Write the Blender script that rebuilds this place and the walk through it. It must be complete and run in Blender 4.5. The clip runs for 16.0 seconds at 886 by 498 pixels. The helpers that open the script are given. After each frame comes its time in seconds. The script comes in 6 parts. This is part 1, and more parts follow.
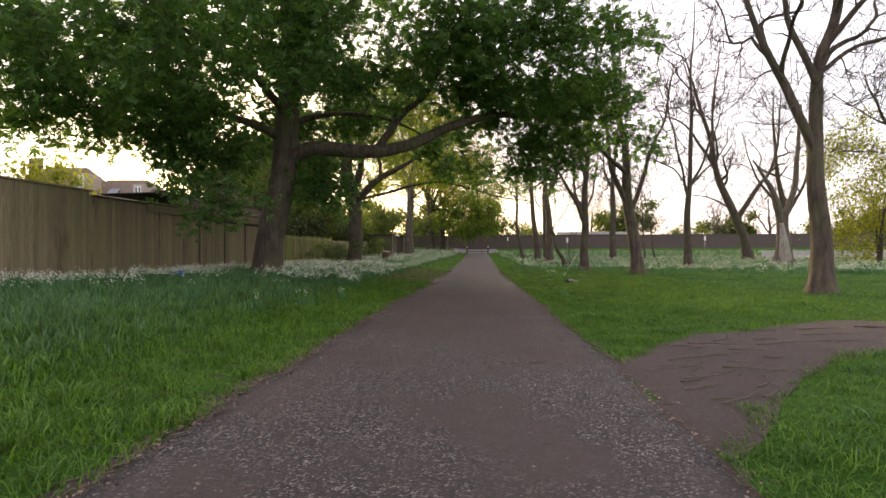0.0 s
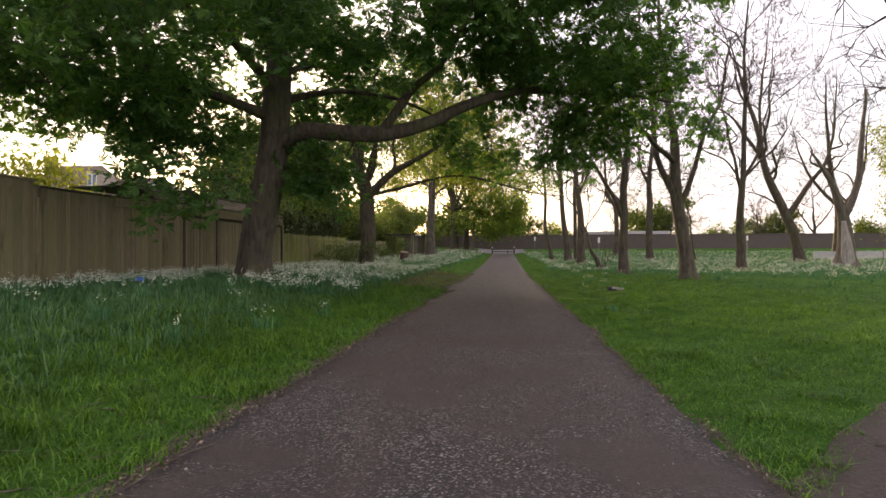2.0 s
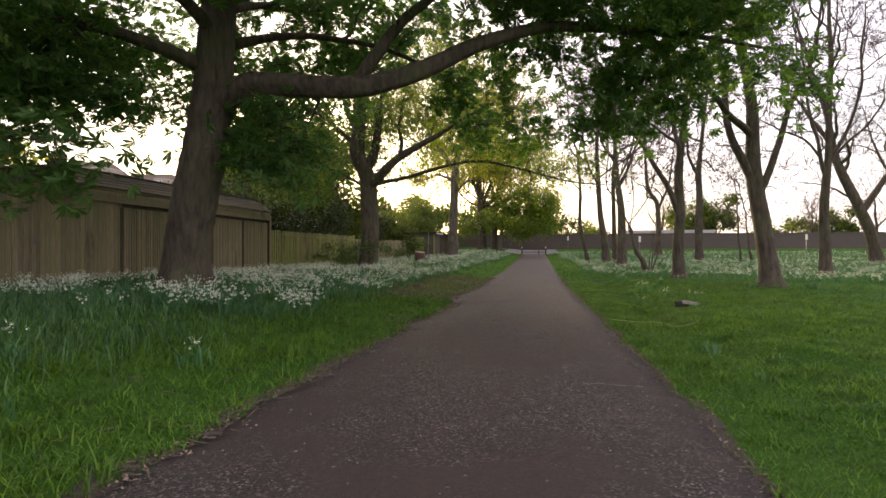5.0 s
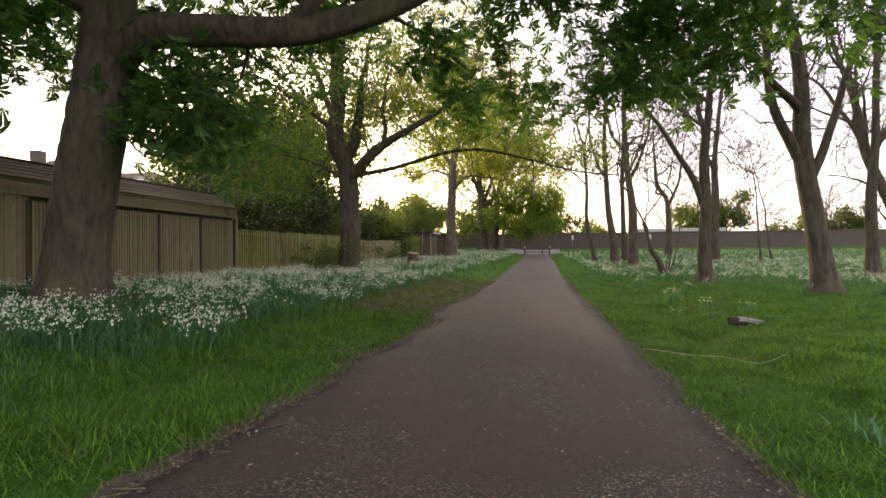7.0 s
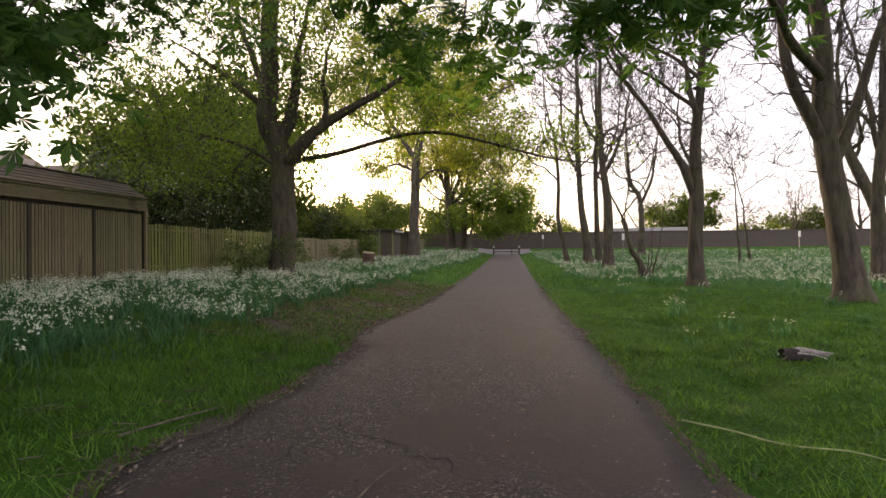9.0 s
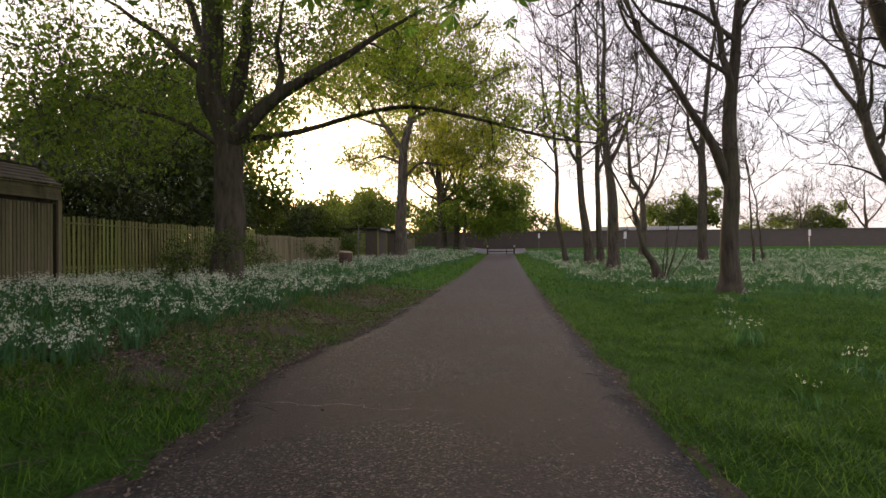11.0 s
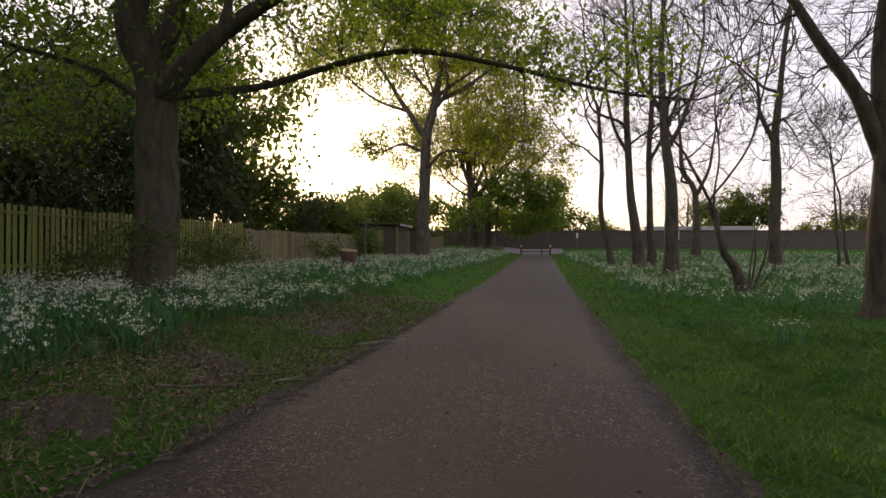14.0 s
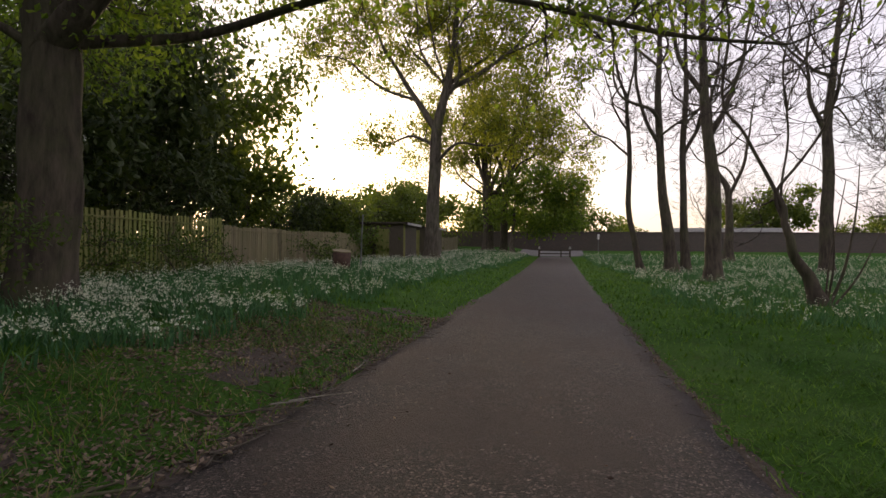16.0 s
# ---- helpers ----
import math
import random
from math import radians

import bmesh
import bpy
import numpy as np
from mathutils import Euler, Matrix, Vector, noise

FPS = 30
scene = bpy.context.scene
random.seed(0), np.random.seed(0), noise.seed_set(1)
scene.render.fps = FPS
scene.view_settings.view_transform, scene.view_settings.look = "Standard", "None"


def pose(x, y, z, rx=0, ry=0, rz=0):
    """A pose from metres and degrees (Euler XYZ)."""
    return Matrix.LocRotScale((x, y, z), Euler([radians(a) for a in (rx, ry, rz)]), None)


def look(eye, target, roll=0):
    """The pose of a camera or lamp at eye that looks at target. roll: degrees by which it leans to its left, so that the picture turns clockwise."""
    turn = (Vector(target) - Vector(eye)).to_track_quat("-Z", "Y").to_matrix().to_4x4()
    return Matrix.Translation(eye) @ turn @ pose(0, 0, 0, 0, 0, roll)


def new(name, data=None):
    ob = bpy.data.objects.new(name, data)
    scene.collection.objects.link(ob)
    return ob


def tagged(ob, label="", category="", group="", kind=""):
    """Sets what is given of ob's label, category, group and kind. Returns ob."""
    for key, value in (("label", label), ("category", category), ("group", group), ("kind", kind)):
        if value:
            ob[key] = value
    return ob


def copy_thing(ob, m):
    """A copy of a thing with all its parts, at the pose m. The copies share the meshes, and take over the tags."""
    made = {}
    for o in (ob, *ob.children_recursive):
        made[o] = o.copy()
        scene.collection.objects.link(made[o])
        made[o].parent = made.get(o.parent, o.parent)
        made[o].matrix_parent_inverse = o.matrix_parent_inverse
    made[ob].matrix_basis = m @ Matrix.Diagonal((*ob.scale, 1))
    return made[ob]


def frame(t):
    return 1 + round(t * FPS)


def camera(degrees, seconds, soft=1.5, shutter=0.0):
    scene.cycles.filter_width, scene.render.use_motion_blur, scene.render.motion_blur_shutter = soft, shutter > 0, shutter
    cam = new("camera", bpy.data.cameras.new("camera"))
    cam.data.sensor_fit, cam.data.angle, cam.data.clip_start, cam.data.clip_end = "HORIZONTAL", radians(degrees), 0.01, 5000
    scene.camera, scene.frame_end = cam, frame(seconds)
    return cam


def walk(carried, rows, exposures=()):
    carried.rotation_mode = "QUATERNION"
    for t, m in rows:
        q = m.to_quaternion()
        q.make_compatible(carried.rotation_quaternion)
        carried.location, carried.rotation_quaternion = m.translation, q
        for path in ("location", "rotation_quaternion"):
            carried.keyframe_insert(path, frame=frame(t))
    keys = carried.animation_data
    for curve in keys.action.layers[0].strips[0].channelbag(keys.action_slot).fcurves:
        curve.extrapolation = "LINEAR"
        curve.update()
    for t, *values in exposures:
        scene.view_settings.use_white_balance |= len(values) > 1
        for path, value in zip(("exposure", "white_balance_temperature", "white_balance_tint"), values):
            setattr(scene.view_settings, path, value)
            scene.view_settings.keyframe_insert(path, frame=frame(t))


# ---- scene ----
cam = camera(74.6, 16.0)
METRES, EYE, TILT, LEAN, TURN = 25.5, 1.2, 0.0, 0.0, 3.7
ROWS = [
    (0.0, 0.0, 0.0, 0.0, 0.0, 0.27, 0.22),
    (0.5, 0.002, 0.0316, 0.0001, 0.33, 0.27, 0.21),
    (1.0, 0.0033, 0.0647, 0.0015, 0.9, 0.26, 0.11),
    (1.5, 0.0057, 0.0952, 0.002, 1.62, 0.25, 0.1),
    (2.0, 0.0095, 0.1286, 0.0022, 2.54, 0.27, 0.16),
    (2.5, 0.0144, 0.1589, 0.003, 3.13, 0.3, 0.26),
    (3.0, 0.019, 0.1918, 0.0017, 3.63, 0.31, 0.36),
    (3.5, 0.0229, 0.2243, 0.0021, 3.99, 0.33, 0.3),
    (4.0, 0.0253, 0.2562, 0.0007, 4.56, 0.32, 0.14),
    (6.5, 0.0299, 0.4131, 0.0018, 6.34, 0.38, 0.39),
    (7.0, 0.0339, 0.4437, 0.0017, 5.94, 0.37, 0.49),
    (7.5, 0.0373, 0.4741, -0.0003, 5.08, 0.36, 0.58),
    (8.0, 0.0396, 0.506, 0.0001, 4.22, 0.36, 0.6),
    (8.5, 0.0427, 0.5368, 0.0007, 3.42, 0.31, 0.48),
    (9.0, 0.0449, 0.5703, 0.0012, 3.05, 0.33, 0.48),
    (11.5, 0.0555, 0.7289, -0.0001, 2.18, 0.29, 0.28),
    (12.0, 0.0579, 0.7586, 0.0008, 1.81, 0.28, 0.14),
    (12.5, 0.0597, 0.7882, 0.0006, 2.55, 0.29, -0.11),
    (13.0, 0.0619, 0.8161, 0.0016, 4.01, 0.28, -0.35),
    (13.5, 0.0629, 0.8478, 0.0008, 5.45, 0.25, -0.37),
    (14.0, 0.0641, 0.8787, 0.0007, 5.92, 0.24, -0.24),
    (14.5, 0.0641, 0.9105, -0.0013, 5.82, 0.26, -0.11),
    (15.0, 0.0656, 0.9413, -0.0003, 5.77, 0.28, -0.08),
    (15.5, 0.0659, 0.9693, 0.0002, 6.12, 0.33, -0.27),
    (16.0, 0.0667, 0.9966, 0.0005, 7.63, 0.37, -0.6),
]
SKY_STRENGTH, SUN_STRENGTH = 0.12, 2.0
CLOUD = (4.75, 4.25, 4.72)
CLOUD_LOW, CLOUD_HIGH = 0.88, 0.95     # brightness of the cloud at the horizon and overhead
EXPOSURES = [(0.0, 2.08, 7000, 12), (2.0, 1.98, 7000, 12), (4.0, 1.98, 7000, 12), (6.5, 2.30, 7000, 12), (8.0, 2.30, 7000, 12), (9.0, 2.06, 6900, 12), (12.5, 1.42, 6750, 12), (16.0, 1.25, 6750, 12)]
walk(cam, [(t, pose(0, 0, EYE, TILT, LEAN, TURN) @ pose(METRES * x, METRES * y, METRES * z, 90 + pitch, roll, yaw)) for t, x, y, z, yaw, pitch, roll in ROWS], EXPOSURES)

# ---- world, sun, exposure ----
SUN_AZ, SUN_EL = 22.7, 6.5          # degrees left of the path's direction, above the horizon
sun_way = Vector((-math.sin(radians(SUN_AZ)) * math.cos(radians(SUN_EL)), math.cos(radians(SUN_AZ)) * math.cos(radians(SUN_EL)), math.sin(radians(SUN_EL))))
world = bpy.data.worlds.new("evening_sky")
scene.world = world
world.use_nodes = True
wn = world.node_tree.nodes
sky = wn.new("ShaderNodeTexSky")
sky.sky_type = 'NISHITA'
sky.sun_disc = False
sky.sun_elevation = radians(SUN_EL)
sky.sun_rotation = radians(-SUN_AZ)
sky.air_density, sky.dust_density, sky.ozone_density = 1.0, 2.5, 2.0
wn["Background"].inputs[1].default_value = SKY_STRENGTH
# thin, even evening cloud in front of the clear sky
wl = world.node_tree.links
wco = wn.new("ShaderNodeTexCoord")
wmap = wn.new("ShaderNodeMapping")
wmap.inputs["Scale"].default_value = (1.0, 1.0, 3.5)
wl.new(wco.outputs["Generated"], wmap.inputs[0])
cloud = wn.new("ShaderNodeTexNoise")
cloud.inputs["Scale"].default_value, cloud.inputs["Detail"].default_value = 2.2, 6.0
wl.new(wmap.outputs[0], cloud.inputs[0])
veil = wn.new("ShaderNodeMapRange")
veil.inputs["From Min"].default_value, veil.inputs["From Max"].default_value = 0.35, 0.65
veil.inputs["To Min"].default_value, veil.inputs["To Max"].default_value = 0.48, 0.78
wl.new(cloud.outputs[0], veil.inputs["Value"])
# the cloud brightens from the horizon to the zenith, as an overcast sky does
wsep = wn.new("ShaderNodeSeparateXYZ")
wl.new(wco.outputs["Generated"], wsep.inputs[0])
lift = wn.new("ShaderNodeMapRange")
lift.inputs["To Min"].default_value, lift.inputs["To Max"].default_value = CLOUD_LOW, CLOUD_HIGH
wl.new(wsep.outputs[2], lift.inputs["Value"])
layer = wn.new("ShaderNodeVectorMath")
layer.operation = 'SCALE'
layer.inputs[0].default_value = CLOUD
wl.new(lift.outputs[0], layer.inputs["Scale"])
overcast = wn.new("ShaderNodeMix")
overcast.data_type = 'RGBA'
wl.new(layer.outputs[0], overcast.inputs[7])
wl.new(veil.outputs[0], overcast.inputs[0])
wl.new(sky.outputs[0], overcast.inputs[6])
# the low sun shining through the cloud, with its aureole
toward = wn.new("ShaderNodeVectorMath")
toward.operation = 'DOT_PRODUCT'
toward.inputs[1].default_value = sun_way
wl.new(wco.outputs["Generated"], toward.inputs[0])
glow = overcast.outputs[2]
for edge, inner, tint in ((math.cos(radians(1.1)), math.cos(radians(0.5)), (36.0, 29.0, 17.0)), (math.cos(radians(9)), 1.0, (3.2, 2.6, 1.7)), (math.cos(radians(30)), 1.0, (1.3, 1.0, 0.65))):
    ring = wn.new("ShaderNodeMapRange")
    ring.interpolation_type = 'SMOOTHSTEP'
    ring.inputs["From Min"].default_value, ring.inputs["From Max"].default_value = edge, inner
    wl.new(toward.outputs["Value"], ring.inputs["Value"])
    tinted = wn.new("ShaderNodeVectorMath")
    tinted.operation = 'SCALE'
    tinted.inputs[0].default_value = tint
    wl.new(ring.outputs[0], tinted.inputs["Scale"])
    total = wn.new("ShaderNodeVectorMath")
    wl.new(glow, total.inputs[0])
    wl.new(tinted.outputs[0], total.inputs[1])
    glow = total.outputs[0]
wl.new(glow, wn["Background"].inputs[0])
sun_data = bpy.data.lights.new("sun", 'SUN')
sun_data.energy, sun_data.angle, sun_data.color = SUN_STRENGTH, radians(4.0), (1.0, 0.76, 0.48)
sun = new("sun", sun_data)
sun.matrix_world = look(tuple(sun_way * 60), (0, 0, 0))


# ---- small builders ----
def mesh_np(name, verts, faces, material=None, smooth=False):
    """A mesh from arrays; every face has the same number of corners."""
    verts, faces = np.asarray(verts, dtype=np.float32), np.asarray(faces, dtype=np.int32)
    me = bpy.data.meshes.new(name)
    me.vertices.add(len(verts))
    me.vertices.foreach_set("co", verts.ravel())
    me.loops.add(faces.size)
    me.loops.foreach_set("vertex_index", faces.ravel())
    me.polygons.add(len(faces))
    me.polygons.foreach_set("loop_start", np.arange(len(faces), dtype=np.int32) * faces.shape[1])
    me.polygons.foreach_set("use_smooth", np.full(len(faces), smooth))
    me.update(calc_edges=True)
    if material:
        me.materials.append(material)
    return me


def part_np(name, verts, faces, material, parent=None, smooth=False, label=""):
    ob = new(name, mesh_np(name, verts, faces, material, smooth))
    if parent:
        ob.parent = parent
    return tagged(ob, label)


def part(name, bm, material, parent=None, label="", smooth=False):
    me = bpy.data.meshes.new(name)
    for f in bm.faces:
        f.smooth = smooth
    bm.to_mesh(me)
    bm.free()
    me.materials.append(material)
    ob = new(name, me)
    if parent:
        ob.parent = parent
    return tagged(ob, label)


def piece(name, me, parent, m):
    ob = new(name, me)
    ob.parent = parent
    ob.matrix_local = m
    return ob


def empty(name, x, y, z=0.0, turn=0.0):
    ob = new(name)
    ob.empty_display_size = 0.2
    ob.matrix_world = pose(x, y, z, 0, 0, turn)
    return ob


def box(bm, x0, x1, y0, y1, z0, z1, bevel=0.0):
    made = bmesh.ops.create_cube(bm, size=1.0)["verts"]
    bmesh.ops.transform(bm, matrix=Matrix.LocRotScale(((x0 + x1) / 2, (y0 + y1) / 2, (z0 + z1) / 2), None, (x1 - x0, y1 - y0, z1 - z0)), verts=made)
    if bevel:
        edges = list({e for v in made for e in v.link_edges})
        bmesh.ops.bevel(bm, geom=edges, offset=bevel, segments=1, affect='EDGES')
    return bm


def box_mesh(name, material, x0, x1, y0, y1, z0, z1, bevel=0.004):
    bm = box(bmesh.new(), x0, x1, y0, y1, z0, z1, bevel)
    me = bpy.data.meshes.new(name)
    bm.to_mesh(me)
    bm.free()
    me.materials.append(material)
    return me


def smooth_step(a, b, x):
    t = np.clip((np.asarray(x, dtype=float) - a) / (b - a), 0, 1)
    return t * t * (3 - 2 * t)


def wave(x, y, s, seed=0.0):
    """A cheap smooth noise, about -1 to 1."""
    return (np.sin(x * s + 1.3 * np.sin(y * s * 0.7 + seed) + seed) + np.sin(y * s * 1.1 + 1.7 * np.sin(x * s * 0.6 - seed) + 2.1 * seed) + 0.6 * np.sin((x + y) * s * 1.9 + seed * 3.3)) / 2.6


def path_edges(y):
    y = np.asarray(y, dtype=float)
    mid = -0.002 * np.clip(y - 60, 0, 40)
    left = np.interp(y, (0, 8, 12.7, 16.4, 17.3, 17.9, 18.6, 19.8, 21.8, 22.5, 23.5, 25.2, 27.4, 30, 40), (-2.07, -2.04, -2.08, -1.96, -1.90, -2.12, -1.88, -1.81, -1.76, -2.10, -2.16, -2.07, -1.94, -1.93, -1.98))
    left = left + mid + 0.035 * wave(y, y * 0, 1.9, 1.0) + 0.04 * wave(y, y * 0, 4.1, 4.0)
    right = np.interp(y, (0, 4.2, 6.6, 10.5, 12.7, 18, 24, 30), (1.34, 1.38, 1.45, 1.34, 1.38, 1.30, 1.24, 1.17)) + mid + 0.02 * wave(y, y * 0, 1.6, 2.0) + 0.03 * wave(y, y * 0, 4.7, 3.0)
    return left, right


def height(x, y):
    x, y = np.asarray(x, dtype=float), np.asarray(y, dtype=float)
    left, right = path_edges(y)
    bank = 0.42 * smooth_step(-2.3, -6.5, x) + 0.08 * smooth_step(1.8, 6.0, x)
    far = 0.9 * np.clip((y - 35) / 52, 0, 1) ** 1.4 + 0.65 * smooth_step(86, 96, y)
    off = smooth_step(0.0, 0.8, left - x) + smooth_step(0.0, 0.8, x - right)
    rough = off * (0.04 * wave(x, y, 0.8, 5.0) + 0.028 * wave(x, y, 2.6, 7.0) + 0.02)
    # the low trough and the tussocky mounds along the lawn
    near = smooth_step(12, 16, y) * (1 - smooth_step(34, 40, y))
    trough = -0.085 * near * np.exp(-((x - 2.55 - 0.18 * wave(y, y * 0, 0.7, 3.0)) / 0.22) ** 2) + 0.045 * near * np.exp(-((x - 3.15 - 0.2 * wave(y, y * 0, 0.9, 1.0)) / 0.35) ** 2)
    mounds = 0.034 * smooth_step(8.5, 11.0, y) * smooth_step(1.7, 2.4, x) * (1 - smooth_step(12, 16, x)) * (wave(x, y, 4.3, 2.0) + 0.6 * wave(x, y, 8.1, 5.0))
    return bank + far + rough + trough + mounds


# ---- materials ----
def material(name):
    m = bpy.data.materials.new(name)
    m.use_nodes = True
    n, l = m.node_tree.nodes, m.node_tree.links
    return m, n, l, n["Principled BSDF"]


def ramp(n, l, source, stops):
    r = n.new("ShaderNodeValToRGB")
    e = r.color_ramp.elements
    while len(e) < len(stops):
        e.new(0.5)
    for k, (p, c) in enumerate(stops):
        e[k].position, e[k].color = p, (*c, 1)
    l.new(source, r.inputs[0])
    return r.outputs[0]


def noise_tex(n, l, scale, detail=4.0, rough=0.6, stretch=None, kind="Object"):
    co = n.new("ShaderNodeNewGeometry" if kind == "Position" else "ShaderNodeTexCoord")
    t = n.new("ShaderNodeTexNoise")
    t.inputs["Scale"].default_value, t.inputs["Detail"].default_value, t.inputs["Roughness"].default_value = scale, detail, rough
    if stretch:
        mp = n.new("ShaderNodeMapping")
        mp.inputs["Scale"].default_value = stretch
        l.new(co.outputs[kind], mp.inputs[0])
        l.new(mp.outputs[0], t.inputs[0])
    else:
        l.new(co.outputs[kind], t.inputs[0])
    return t.outputs[0]


def mix_rgb(n, l, fac, a, b, mode='MIX'):
    m = n.new("ShaderNodeMix")
    m.data_type, m.blend_type = 'RGBA', mode
    for s, v in ((m.inputs[0], fac), (m.inputs[6], a), (m.inputs[7], b)):
        if isinstance(v, (int, float)):
            s.default_value = v
        elif isinstance(v, tuple):
            s.default_value = (*v, 1)
        else:
            l.new(v, s)
    return m.outputs[2]


def bump(n, l, p, source, strength, distance=0.02):
    b = n.new("ShaderNodeBump")
    b.inputs["Strength"].default_value, b.inputs["Distance"].default_value = strength, distance
    l.new(source, b.inputs["Height"])
    l.new(b.outputs[0], p.inputs["Normal"])


def leaf_material(name, dark, light, translucent=0.4, rough=0.5, patch=0.6, depth=0.5, soft=0.2):
    """Foliage: each leaf its own tone, part of the light passing through."""
    m, n, l, p = material(name)
    g = n.new("ShaderNodeNewGeometry")
    mid = tuple((a + b) / 2 for a, b in zip(dark, light))
    c = ramp(n, l, g.outputs["Random Per Island"], [(0.0, dark), (0.55, mid), (1.0, light)])
    c = mix_rgb(n, l, ramp(n, l, noise_tex(n, l, patch, 4), [(0.5 - soft, (0.0,) * 3), (0.5 + soft, (depth,) * 3)]), c, dark)
    l.new(c, p.inputs["Base Color"])
    p.inputs["Roughness"].default_value = rough
    p.inputs["Specular IOR Level"].default_value = 0.3
    t = n.new("ShaderNodeBsdfTranslucent")
    l.new(mix_rgb(n, l, 1.0, c, (1.25, 1.2, 0.6), 'MULTIPLY'), t.inputs[0])
    mx = n.new("ShaderNodeMixShader")
    mx.inputs[0].default_value = translucent
    l.new(p.outputs[0], mx.inputs[1])
    l.new(t.outputs[0], mx.inputs[2])
    l.new(mx.outputs[0], n["Material Output"].inputs[0])
    return m


def bark_material(name, dark, light, moss=0.3):
    m, n, l, p = material(name)
    a = noise_tex(n, l, 9.0, 6, 0.65, (1, 1, 0.22))
    b = noise_tex(n, l, 1.1, 3, 0.6)
    c = ramp(n, l, a, [(0.3, dark), (0.7, light)])
    green = ramp(n, l, b, [(0.45, (0.0,) * 3), (0.75, (moss,) * 3)])
    c = mix_rgb(n, l, green, c, (0.10, 0.12, 0.045))
    l.new(c, p.inputs["Base Color"])
    p.inputs["Roughness"].default_value = 0.9
    p.inputs["Specular IOR Level"].default_value = 0.2
    bump(n, l, p, a, 0.9, 0.04)
    return m


def wood_material(name, dark, light, algae=(0.16, 0.17, 0.06), amount=0.5, grain=(14, 14, 0.8)):
    m, n, l, p = material(name)
    info = n.new("ShaderNodeObjectInfo")
    a = noise_tex(n, l, 3.0, 6, 0.6, grain, "Position")
    b = noise_tex(n, l, 0.7, 4, 0.65, (1, 1, 0.5), "Position")
    damp = noise_tex(n, l, 1.3, 5, 0.7, (1, 1, 0.22), "Position")
    c = ramp(n, l, a, [(0.25, dark), (0.75, light)])
    tone = ramp(n, l, info.outputs["Random"], [(0.0, (0.72,) * 3), (1.0, (1.12,) * 3)])
    c = mix_rgb(n, l, 1.0, c, tone, 'MULTIPLY')
    c = mix_rgb(n, l, ramp(n, l, b, [(0.4, (0.0,) * 3), (0.7, (amount,) * 3)]), c, algae)
    c = mix_rgb(n, l, ramp(n, l, damp, [(0.56, (0.0,) * 3), (0.66, (0.75,) * 3)]), c, tuple(v * 0.6 for v in dark))
    l.new(c, p.inputs["Base Color"])
    p.inputs["Roughness"].default_value = 0.85
    bump(n, l, p, a, 0.35, 0.006)
    return m


def plain(name, colour, rough=0.6, metal=0.0, vary=0.25, scale=6.0):
    m, n, l, p = material(name)
    a = noise_tex(n, l, scale, 5)
    c = ramp(n, l, a, [(0.3, tuple(v * (1 - vary) for v in colour)), (0.7, tuple(min(1, v * (1 + vary)) for v in colour))])
    l.new(c, p.inputs["Base Color"])
    p.inputs["Roughness"].default_value, p.inputs["Metallic"].default_value = rough, metal
    bump(n, l, p, a, 0.15, 0.01)
    return m


